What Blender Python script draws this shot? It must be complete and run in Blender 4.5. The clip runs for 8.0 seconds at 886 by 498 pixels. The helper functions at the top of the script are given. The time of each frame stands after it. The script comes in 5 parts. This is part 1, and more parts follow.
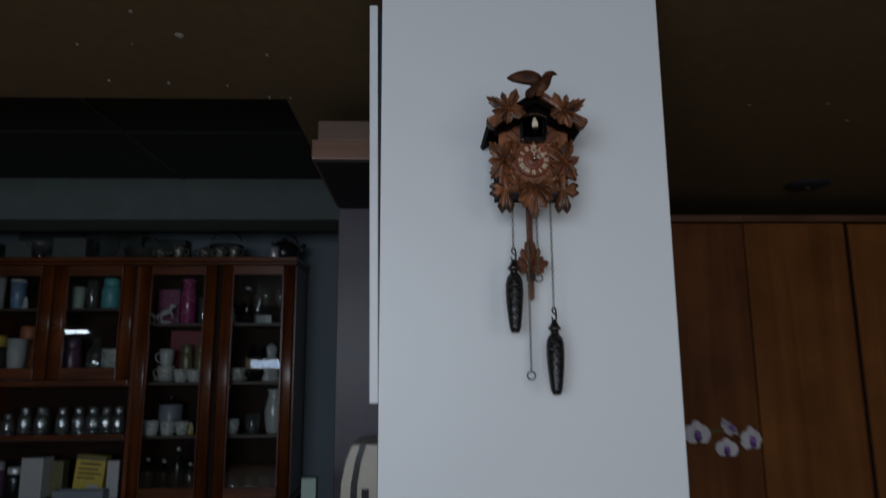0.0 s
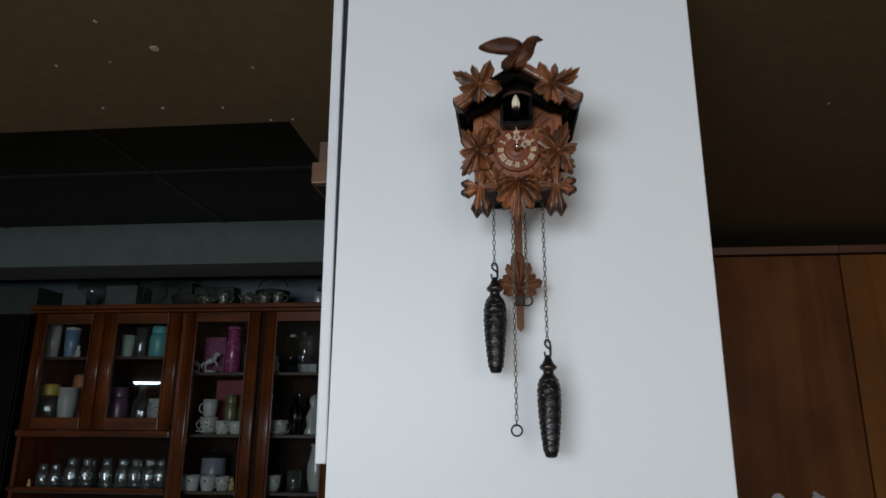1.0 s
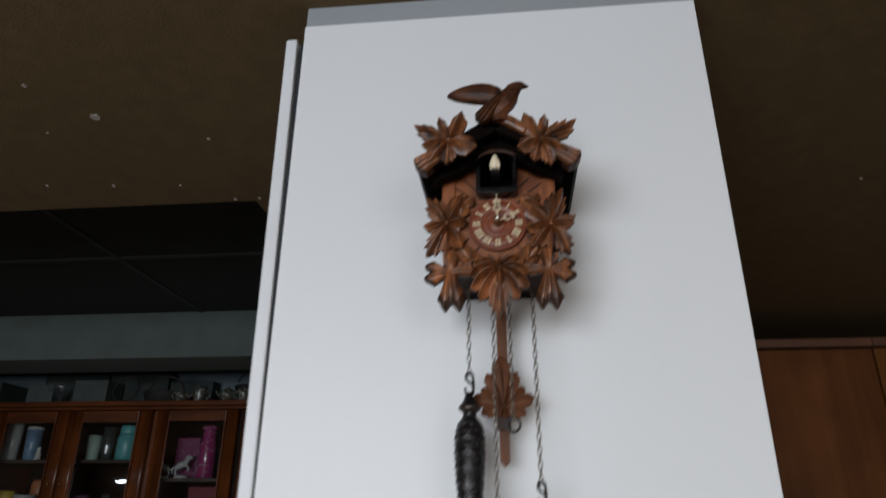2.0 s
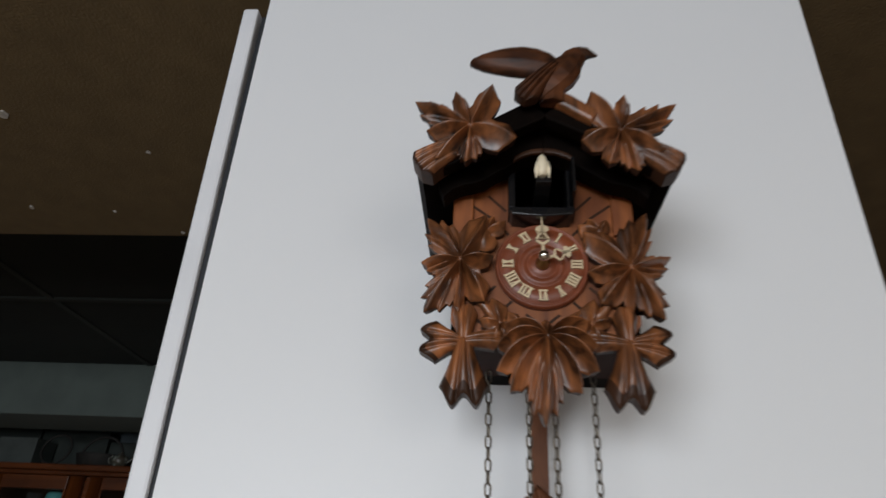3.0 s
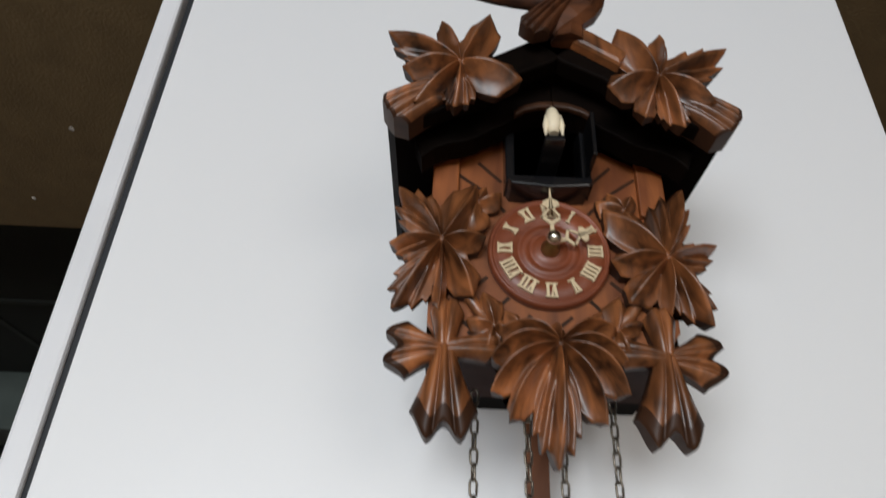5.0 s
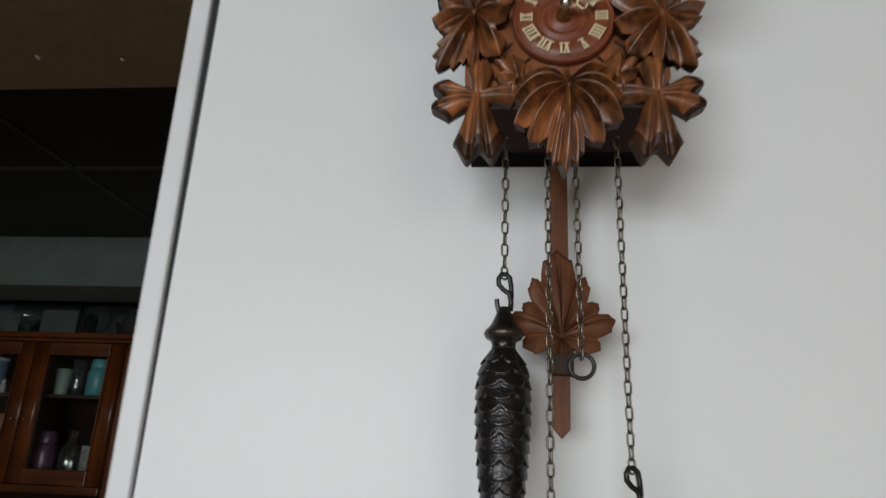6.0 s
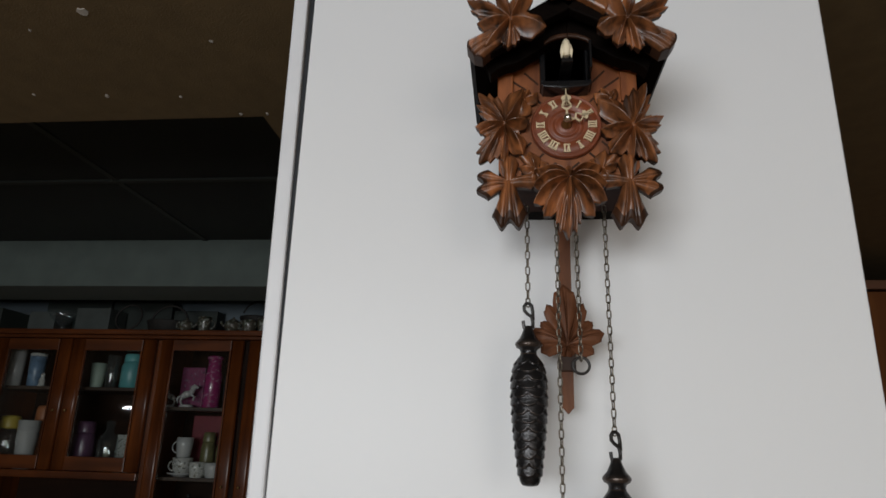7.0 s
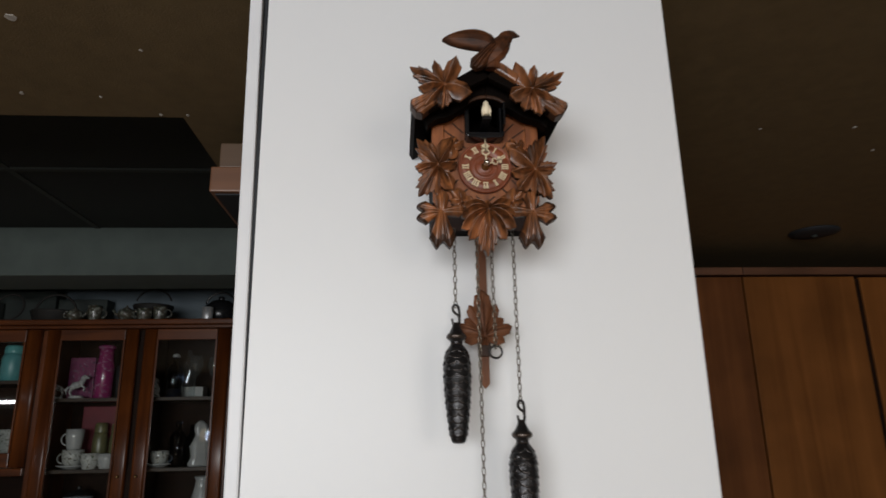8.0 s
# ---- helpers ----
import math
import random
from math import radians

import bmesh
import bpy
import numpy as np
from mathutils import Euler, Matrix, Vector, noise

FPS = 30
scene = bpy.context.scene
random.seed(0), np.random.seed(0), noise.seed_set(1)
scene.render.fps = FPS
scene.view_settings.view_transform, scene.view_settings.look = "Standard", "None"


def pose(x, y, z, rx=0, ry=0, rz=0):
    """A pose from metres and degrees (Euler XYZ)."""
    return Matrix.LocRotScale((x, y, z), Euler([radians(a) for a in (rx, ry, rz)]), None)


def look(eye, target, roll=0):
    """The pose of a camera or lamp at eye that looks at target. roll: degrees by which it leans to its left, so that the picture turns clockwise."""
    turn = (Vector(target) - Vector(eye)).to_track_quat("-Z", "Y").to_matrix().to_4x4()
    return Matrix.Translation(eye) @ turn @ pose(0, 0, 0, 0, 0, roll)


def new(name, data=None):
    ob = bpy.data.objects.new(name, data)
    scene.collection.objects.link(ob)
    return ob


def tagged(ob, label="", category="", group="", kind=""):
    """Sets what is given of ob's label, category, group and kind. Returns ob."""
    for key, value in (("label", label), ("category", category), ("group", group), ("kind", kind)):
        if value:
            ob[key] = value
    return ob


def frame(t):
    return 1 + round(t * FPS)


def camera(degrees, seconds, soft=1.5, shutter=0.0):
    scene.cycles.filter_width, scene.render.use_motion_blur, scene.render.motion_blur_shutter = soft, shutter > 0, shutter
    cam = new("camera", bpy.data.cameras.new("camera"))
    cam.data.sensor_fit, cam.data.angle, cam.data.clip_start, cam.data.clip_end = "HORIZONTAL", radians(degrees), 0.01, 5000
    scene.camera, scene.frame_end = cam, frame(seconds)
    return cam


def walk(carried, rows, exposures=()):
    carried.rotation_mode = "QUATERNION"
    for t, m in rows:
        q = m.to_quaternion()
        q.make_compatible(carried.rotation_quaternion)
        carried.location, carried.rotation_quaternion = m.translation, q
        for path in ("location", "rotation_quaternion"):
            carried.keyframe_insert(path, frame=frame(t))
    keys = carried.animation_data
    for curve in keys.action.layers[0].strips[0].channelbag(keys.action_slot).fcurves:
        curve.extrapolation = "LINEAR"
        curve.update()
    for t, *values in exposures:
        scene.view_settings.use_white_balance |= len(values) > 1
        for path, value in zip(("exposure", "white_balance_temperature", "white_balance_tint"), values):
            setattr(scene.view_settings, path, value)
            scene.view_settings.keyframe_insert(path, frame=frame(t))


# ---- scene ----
cam = camera(68.8, 8.0, soft=1.5, shutter=0.5)
PATH = [
    (0, (0.053, 0.176, 1.475), (0.125, 2.145, 1.818), -0.4),
    (0.5, (0.188, 0.349, 1.477), (0.073, 2.279, 1.987), 0.5),
    (1, (0.257, 0.463, 1.465), (0.066, 2.389, 1.969), 0.3),
    (1.5, (0.243, 0.627, 1.475), (0.076, 2.534, 2.055), -0.9),
    (2, (0.289, 0.693, 1.544), (0.091, 2.533, 2.304), 0.4),
    (2.2, (0.32, 0.734, 1.575), (0.102, 2.554, 2.376), 3.7),
    (3.3, (0.213, 1.028, 1.669), (0.142, 2.767, 2.656), 2.0),
    (3.5, (0.211, 1.044, 1.681), (0.197, 2.762, 2.705), 2.2),
    (4, (0.217, 1.094, 1.703), (0.236, 2.791, 2.761), 2.8),
    (4.2, (0.211, 1.121, 1.703), (0.206, 2.818, 2.761), 2.5),
    (5.3, (0.226, 1.08, 1.664), (0.216, 2.887, 2.522), 2.8),
    (5.5, (0.23, 1.083, 1.621), (0.14, 2.966, 2.292), 2.0),
    (6, (0.242, 1.027, 1.579), (0.043, 2.92, 2.194), 2.4),
    (6.5, (0.251, 0.903, 1.554), (-0.002, 2.796, 2.148), 3.1),
    (7, (0.223, 0.818, 1.563), (0.016, 2.722, 2.141), 1.6),
    (7.5, (0.177, 0.736, 1.56), (0.177, 2.654, 2.127), -0.4),
    (8, (0.166, 0.638, 1.552), (0.308, 2.563, 2.074), -1.1),
]
EXPOSURES = [(0.0, -0.62, 5750, 8), (0.2, -0.22, 5800, 8), (0.5, -0.08, 5900, 7), (1.0, 0.14, 6050, 7), (2.0, 0.22, 6200, 10), (2.2, -0.30, 6050, 15), (2.6, -0.05, 6200, 12), (3.3, 0.30, 6350, 10), (3.5, 0.27, 6350, 10), (4.2, 0.32, 6400, 10), (5.3, 0.58, 6400, 9), (5.5, 0.30, 6400, 7), (6.0, 0.17, 6450, 8), (6.5, 0.1, 6500, 9), (7.0, 0.14, 6550, 10), (7.5, 0.30, 6600, 10), (8.0, 0.35, 6650, 11)]
walk(cam, [(t, look(eye, target, roll)) for t, eye, target, roll in PATH], EXPOSURES)

# ---- light ----
world = bpy.data.worlds.new("sky")
scene.world = world
world.use_nodes = True
_sky = world.node_tree.nodes.new("ShaderNodeTexSky")
_sky.sky_type, _sky.sun_disc = "NISHITA", False
_sky.sun_elevation, _sky.sun_rotation = radians(40), radians(200)
world.node_tree.links.new(_sky.outputs[0], world.node_tree.nodes["Background"].inputs[0])
world.node_tree.nodes["Background"].inputs[1].default_value = 0.1


def area(name, m, w, h, power, colour):
    lamp = bpy.data.lights.new(name, "AREA")
    lamp.shape, lamp.size, lamp.size_y, lamp.energy, lamp.color = "RECTANGLE", w, h, power, colour
    ob = new(name, lamp)
    ob.matrix_world = m
    return ob


# cool daylight from a window behind to one side, warmer light from another, and two far bright spots
area("window_light", look((-0.84, -2.17, 1.62), (-0.6, 0, 1.62)), 2.2, 1.1, 71.0, (0.885, 0.935, 0.985))
area("warm_window_light", look((1.90, -2.17, 1.62), (1.5, 0, 1.62)), 1.5, 1.1, 13.0, (1.0, 0.94, 0.89))
area("small_window_light", look((-2.30, -2.17, 1.46), (-2.30, 0, 1.46)), 0.46, 0.12, 1.5, (0.56, 0.72, 1.0))
area("far_tube_light", look((-5.27, -2.10, 1.96), (-3.5, 2.0, 1.7)), 0.5, 0.038, 2.0, (0.95, 0.98, 1.0))


# ---- materials ----
def shader(name):
    m = bpy.data.materials.new(name)
    m.use_nodes = True
    return m, m.node_tree.nodes, m.node_tree.links, m.node_tree.nodes["Principled BSDF"]


def ramp(nodes, stops):
    r = nodes.new("ShaderNodeValToRGB")
    while len(r.color_ramp.elements) < len(stops):
        r.color_ramp.elements.new(0.5)
    for e, (p, c) in zip(r.color_ramp.elements, stops):
        e.position, e.color = p, (*c, 1)
    return r


def plain(name, c, rough=0.5, metal=0.0, vary=0.12, scale=6.0, bump=0.03, fine=180.0, coat=0.0, rnd=0.0):
    """Paint, plastic, metal or plaster: a base colour, clouds of wear, a fine grain in the relief."""
    m, n, l, b = shader(name)
    tc = n.new("ShaderNodeTexCoord")
    big = n.new("ShaderNodeTexNoise")
    big.inputs["Scale"].default_value, big.inputs["Detail"].default_value = scale, 6
    l.new(tc.outputs["Object"], big.inputs["Vector"])
    lo = tuple(max(0, v * (1 - vary)) for v in c)
    hi = tuple(min(1, v * (1 + vary)) for v in c)
    r = ramp(n, [(0.3, lo), (0.7, hi)])
    l.new(big.outputs[0], r.inputs[0])
    col = r.outputs[0]
    if rnd:
        info = n.new("ShaderNodeObjectInfo")
        hsv = n.new("ShaderNodeHueSaturation")
        mp = n.new("ShaderNodeMapRange")
        mp.inputs[3].default_value, mp.inputs[4].default_value = 1 - rnd, 1 + rnd
        l.new(info.outputs["Random"], mp.inputs[0])
        l.new(mp.outputs[0], hsv.inputs["Value"])
        l.new(col, hsv.inputs["Color"])
        col = hsv.outputs[0]
    l.new(col, b.inputs["Base Color"])
    sm = n.new("ShaderNodeTexNoise")
    sm.inputs["Scale"].default_value, sm.inputs["Detail"].default_value = fine, 3
    l.new(tc.outputs["Object"], sm.inputs["Vector"])
    bp = n.new("ShaderNodeBump")
    bp.inputs["Strength"].default_value, bp.inputs["Distance"].default_value = bump, 0.002
    l.new(sm.outputs[0], bp.inputs["Height"])
    l.new(bp.outputs[0], b.inputs["Normal"])
    rr = n.new("ShaderNodeMapRange")
    rr.inputs[3].default_value, rr.inputs[4].default_value = rough * 0.85, min(1, rough * 1.15)
    l.new(big.outputs[0], rr.inputs[0])
    l.new(rr.outputs[0], b.inputs["Roughness"])
    b.inputs["Metallic"].default_value = metal
    b.inputs["Coat Weight"].default_value = coat
    b.inputs["Coat Roughness"].default_value = 0.2
    return m


def wood(name, dark, light, along=(1, 1, 0.08), scale=28.0, rough=0.4, coat=0.2, bump=0.12, rnd=0.12, stain=0.5, spread=0.25):
    """Wood with grain stretched along one axis, darker clouds of stain, and a coat of lacquer."""
    m, n, l, b = shader(name)
    tc = n.new("ShaderNodeTexCoord")
    mp = n.new("ShaderNodeMapping")
    mp.inputs["Scale"].default_value = along
    l.new(tc.outputs["Object"], mp.inputs["Vector"])
    g = n.new("ShaderNodeTexNoise")
    g.inputs["Scale"].default_value, g.inputs["Detail"].default_value, g.inputs["Distortion"].default_value = scale, 8, 0.6
    l.new(mp.outputs[0], g.inputs["Vector"])
    r = ramp(n, [(0.5 - spread, dark), (0.5, tuple((a + c) / 2 for a, c in zip(dark, light))), (0.5 + spread, light)])
    l.new(g.outputs[0], r.inputs[0])
    cl = n.new("ShaderNodeTexNoise")
    cl.inputs["Scale"].default_value, cl.inputs["Detail"].default_value = scale * 0.25, 3
    l.new(tc.outputs["Object"], cl.inputs["Vector"])
    mr = n.new("ShaderNodeMapRange")
    mr.inputs[1].default_value, mr.inputs[2].default_value = 0.3, 0.7
    mr.inputs[3].default_value, mr.inputs[4].default_value = 1 - stain * 0.6, 1 + stain * 0.3
    l.new(cl.outputs[0], mr.inputs[0])
    info = n.new("ShaderNodeObjectInfo")
    m2 = n.new("ShaderNodeMapRange")
    m2.inputs[3].default_value, m2.inputs[4].default_value = 1 - rnd, 1 + rnd
    l.new(info.outputs["Random"], m2.inputs[0])
    mul = n.new("ShaderNodeMath")
    mul.operation = "MULTIPLY"
    l.new(mr.outputs[0], mul.inputs[0])
    l.new(m2.outputs[0], mul.inputs[1])
    hsv = n.new("ShaderNodeHueSaturation")
    l.new(mul.outputs[0], hsv.inputs["Value"])
    l.new(r.outputs[0], hsv.inputs["Color"])
    l.new(hsv.outputs[0], b.inputs["Base Color"])
    bp = n.new("ShaderNodeBump")
    bp.inputs["Strength"].default_value, bp.inputs["Distance"].default_value = bump, 0.001
    l.new(g.outputs[0], bp.inputs["Height"])
    l.new(bp.outputs[0], b.inputs["Normal"])
    b.inputs["Roughness"].default_value = rough
    b.inputs["Coat Weight"].default_value = coat
    b.inputs["Coat Roughness"].default_value = 0.25
    return m


def glassy(name, c=(1, 1, 1), rough=0.02):
    m, n, l, b = shader(name)
    b.inputs["Base Color"].default_value = (*c, 1)
    b.inputs["Roughness"].default_value = rough
    b.inputs["Transmission Weight"].default_value = 1.0
    b.inputs["IOR"].default_value = 1.45
    return m


def pane_mat(name, tint=(0.93, 0.95, 0.94), rough=0.02):
    """Thin flat glass: clear straight through, with a real mirror share."""
    m, n, l, b = shader(name)
    out = n["Material Output"]
    tr, gl, mix, fr = (n.new("ShaderNodeBsdfTransparent"), n.new("ShaderNodeBsdfGlossy"), n.new("ShaderNodeMixShader"), n.new("ShaderNodeFresnel"))
    tr.inputs[0].default_value = (*tint, 1)
    gl.inputs["Roughness"].default_value = rough
    fr.inputs[0].default_value = 1.5
    l.new(fr.outputs[0], mix.inputs[0])
    l.new(tr.outputs[0], mix.inputs[1])
    l.new(gl.outputs[0], mix.inputs[2])
    l.new(mix.outputs[0], out.inputs[0])
    return m


def clear_mat(name, tint, share=0.12, haze=0.008, rough=0.035):
    """Blown glass: mostly clear, with a mirror share and a white haze that paints in brightness."""
    m, n, l, b = shader(name)
    out = n["Material Output"]
    tr, gl, df, m1, m2 = (n.new("ShaderNodeBsdfTransparent"), n.new("ShaderNodeBsdfGlossy"), n.new("ShaderNodeBsdfDiffuse"), n.new("ShaderNodeMixShader"), n.new("ShaderNodeMixShader"))
    tr.inputs[0].default_value = (*tint, 1)
    gl.inputs["Roughness"].default_value = rough
    df.inputs[0].default_value = (0.8, 0.82, 0.82, 1)
    m1.inputs[0].default_value, m2.inputs[0].default_value = share, haze
    l.new(tr.outputs[0], m1.inputs[1])
    l.new(gl.outputs[0], m1.inputs[2])
    l.new(m1.outputs[0], m2.inputs[1])
    l.new(df.outputs[0], m2.inputs[2])
    l.new(m2.outputs[0], out.inputs[0])
    return m


WHITE = plain("white_laminate", (0.78, 0.79, 0.80), 0.42, vary=0.012, scale=1.4, bump=0.02, fine=420)
EDGE = plain("white_edge_band", (0.74, 0.75, 0.77), 0.4, vary=0.04, scale=9, bump=0.02)
# near-black for the shade in gap, niche and underside; also the ceiling disc
NEAR_BLACK = plain("shade_and_disc_black", (0.012, 0.014, 0.018), 0.7, vary=0.2)
CEIL = plain("brown_ceiling", (0.152, 0.108, 0.055), 0.85, vary=0.10, scale=26, bump=0.4, fine=260)
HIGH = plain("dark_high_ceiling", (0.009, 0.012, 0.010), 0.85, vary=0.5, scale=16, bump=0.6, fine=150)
BATTEN = plain("grey_batten", (0.026, 0.031, 0.027), 0.8, vary=0.2, scale=5)
PEEL = plain("bare_plaster", (0.50, 0.47, 0.42), 0.9, vary=0.2, scale=60)
BEAM = plain("pale_beam_paint", (0.078, 0.098, 0.088), 0.75, vary=0.12, scale=11, bump=0.4, fine=140)
WALLP = plain("pale_wall_paint", (0.132, 0.164, 0.182), 0.8, vary=0.08, scale=1.5, bump=0.15)
ROOMP = plain("room_wall_paint", (0.20, 0.19, 0.17), 0.85, vary=0.06, scale=1.5, bump=0.15)
# unseen floor, its colour raised so it bounces light onto ceiling and wall
FLOORM = wood("floor_wood", (0.34, 0.23, 0.14), (0.52, 0.37, 0.24), (0.08, 1, 1), 20, 0.45, 0.1)
CABW = wood("cabinet_wood", (0.046, 0.0112, 0.0028), (0.160, 0.0435, 0.0092), (1, 1, 0.06), 22, 0.32, 0.5, 0.06, 0.1)
CABX = wood("cabinet_rail_wood", (0.046, 0.0112, 0.0028), (0.160, 0.0435, 0.0092), (0.06, 1, 1), 22, 0.32, 0.5, 0.06, 0.1)
# darkened copy of the cabinet wood: the dim interior's shade is in its colour
SHADEW = wood("shade_darkened_wood", (0.010, 0.0042, 0.002), (0.022, 0.009, 0.004), (0.08, 1, 1), 18, 0.6, 0.0)
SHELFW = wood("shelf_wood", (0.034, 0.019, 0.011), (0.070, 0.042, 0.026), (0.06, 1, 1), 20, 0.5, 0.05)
WARD = wood("wardrobe_veneer", (0.152, 0.054, 0.0128), (0.262, 0.099, 0.0255), (1, 1, 0.05), 13, 0.5, 0.04, 0.08, 0.12, 0.4)
WARD2 = wood("wardrobe_red_veneer", (0.110, 0.038, 0.012), (0.190, 0.070, 0.022), (1, 1, 0.05), 13, 0.5, 0.04, 0.08, 0.12, 0.5)
WARDT = wood("wardrobe_trim", (0.10, 0.042, 0.022), (0.17, 0.075, 0.040), (0.05, 1, 1), 16, 0.4, 0.25, 0.05)
LINT = wood("lintel_wood", (0.112, 0.047, 0.022), (0.18, 0.078, 0.037), (0.06, 1, 1), 16, 0.45, 0.15, 0.05)
LINT2 = wood("lintel_top_wood", (0.085, 0.048, 0.026), (0.13, 0.075, 0.042), (0.06, 1, 1), 16, 0.5, 0.1, 0.05)
PURP = wood("purple_brown_panel", (0.034, 0.021, 0.036), (0.055, 0.035, 0.056), (1, 1, 0.06), 18, 0.5, 0.1, 0.05)
NIGHT = wood("dark_area_wood", (0.003, 0.002, 0.002), (0.008, 0.005, 0.004), (1, 1, 0.08), 16, 0.5, 0.05)
for mat, level in ((CABW, 0.22), (CABX, 0.22), (SHADEW, 0.12), (WARD, 0.12), (WARD2, 0.12), (NIGHT, 0.12), (CEIL, 0.2)):
    mat.node_tree.nodes["Principled BSDF"].inputs["Specular IOR Level"].default_value = level
PANE = pane_mat("cabinet_pane")


# ---- building helpers ----
def part(name, bm, material, parent=None, label="", smooth=False):
    me = bpy.data.meshes.new(name)
    bmesh.ops.recalc_face_normals(bm, faces=bm.faces)
    if smooth:
        for f in bm.faces:
            f.smooth = True
    bm.to_mesh(me)
    bm.free()
    me.materials.append(material)
    ob = new(name, me)
    if parent:
        ob.parent = parent
    if label:
        ob["label"] = label
    return ob


def thing(name, m, label, category, group="", kind=""):
    ob = new(name)
    ob.empty_display_size = 0.05
    ob.matrix_world = m
    return tagged(ob, label, category, group, kind)


def box(x0, x1, y0, y1, z0, z1, bevel=0.0, bm=None):
    bm = bm or bmesh.new()
    made = bmesh.ops.create_cube(bm, size=1, matrix=Matrix.LocRotScale(((x0 + x1) / 2, (y0 + y1) / 2, (z0 + z1) / 2), None, (abs(x1 - x0), abs(y1 - y0), abs(z1 - z0))))
    if bevel:
        edges = list({e for v in made["verts"] for e in v.link_edges})
        bmesh.ops.bevel(bm, geom=edges, offset=bevel, segments=2, profile=0.6, affect="EDGES")
    return bm


def rounded(x0, x1, y0, y1, z0, z1, r):
    """A board whose upright front edges are well rounded."""
    prof = [(x0, y1), (x1, y1)]
    for cx, a0 in ((x1 - r, 0), (x0 + r, -90)):
        prof += [(cx + r * math.cos(radians(a0 - 15 * k)), y0 + r + r * math.sin(radians(a0 - 15 * k))) for k in range(7)]
    bm = bmesh.new()
    lo = [bm.verts.new((x, y, z0)) for x, y in prof]
    hi = [bm.verts.new((x, y, z1)) for x, y in prof]
    bm.faces.new(lo)
    bm.faces.new(hi)
    n = len(prof)
    for k in range(n):
        bm.faces.new((lo[k], lo[(k + 1) % n], hi[(k + 1) % n], hi[k])).smooth = 2 <= k < n - 1
    return bm


def lathe(profile, seg=24, bm=None, at=(0, 0, 0), flute=0.0, flutes=0):
    """A turned shape: rows of (radius, height) round the z axis."""
    bm = bm or bmesh.new()
    rings = []
    for r, z in profile:
        ring = []
        for i in range(seg):
            a = 2 * math.pi * i / seg
            rr = r * (1 + flute * math.cos(flutes * a)) if flutes else r
            ring.append(bm.verts.new((at[0] + rr * math.cos(a), at[1] + rr * math.sin(a), at[2] + z)))
        rings.append(ring)
    for a, b in zip(rings, rings[1:]):
        for i in range(seg):
            bm.faces.new((a[i], a[(i + 1) % seg], b[(i + 1) % seg], b[i]))
    bm.faces.new(rings[0])
    bm.faces.new(rings[-1])
    return bm


def tube(points, r, seg=8, closed=False, bm=None):
    """A round bar along a line of points."""
    bm = bm or bmesh.new()
    pts = [Vector(p) for p in points]
    n = len(pts)
    rings = []
    up = None
    for i, p in enumerate(pts):
        d = (pts[(i + 1) % n] - pts[i - 1]) if closed else (pts[min(i + 1, n - 1)] - pts[max(i - 1, 0)])
        d.normalize()
        if up is None:
            up = d.orthogonal().normalized()
        up = (up - d * up.dot(d)).normalized()
        side = d.cross(up)
        rings.append([bm.verts.new(p + r * (math.cos(2 * math.pi * k / seg) * up + math.sin(2 * math.pi * k / seg) * side)) for k in range(seg)])
    for i in range(n if closed else n - 1):
        a, b = rings[i], rings[(i + 1) % n]
        off = 0
        if closed and i == n - 1:
            off = min(range(seg), key=lambda o: (a[0].co - b[o].co).length)
        for k in range(seg):
            bm.faces.new((a[k], a[(k + 1) % seg], b[(k + 1 + off) % seg], b[(k + off) % seg]))
    if not closed:
        bm.faces.new(rings[0])
        bm.faces.new(rings[-1])
    return bm


def arc(cx, cz, r, a0, a1, n=16, y=0.0):
    return [(cx + r * math.cos(radians(a0 + (a1 - a0) * i / n)), y, cz + r * math.sin(radians(a0 + (a1 - a0) * i / n))) for i in range(n + 1)]


def structure(name, bm, material, label, category="wall"):
    return tagged(part(name, bm, material), label, category, kind="structure")


# ---- the room ----
CEILING_Z, HIGH_Z = 2.328, 2.478
RX, RY, BY = -0.384, 2.203, 3.665      # edges of the raised part of the ceiling, and the beam's face
structure("floor", box(-6.3, 3.6, -2.4, 4.8, -0.1, 0.0), FLOORM, "tan wooden floor out of sight below, lightened to bounce light upward", "floor")
cb = box(-6.3, 3.6, -2.4, RY, CEILING_Z, HIGH_Z + 0.2)
box(RX, 3.6, RY, 4.8, CEILING_Z, HIGH_Z + 0.2, bm=cb)
structure("ceiling", cb, CEIL, "dark brown rough ceiling with peeling specks", "ceiling")
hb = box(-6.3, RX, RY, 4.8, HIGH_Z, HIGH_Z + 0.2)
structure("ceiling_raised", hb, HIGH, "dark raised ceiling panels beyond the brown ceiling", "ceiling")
structure("beam", box(-6.3, RX, BY, BY + 0.32, 2.247, HIGH_Z, 0.004), BEAM, "pale grey-green painted beam across the raised ceiling", "beam")
bt = box(-6.3, RX, 2.919, 2.944, HIGH_Z - 0.008, HIGH_Z)
for bx in (-1.241, -2.5, -3.8):
    box(bx - 0.012, bx + 0.012, RY, BY, HIGH_Z - 0.006, HIGH_Z, bm=bt)
structure("ceiling_batten", bt, BATTEN, "thin grey battens covering the ceiling panel joints", "trim")
structure("wall_north", box(-6.3, 3.6, 4.50, 4.8, 0, HIGH_Z), WALLP, "pale blue-grey painted wall behind the display cabinet")
structure("wall_west", box(-6.5, -6.3, -2.4, 4.8, 0, HIGH_Z), ROOMP, "plain painted side wall")
structure("wall_east", box(3.6, 3.8, -2.4, 4.8, 0, HIGH_Z), ROOMP, "plain painted side wall")
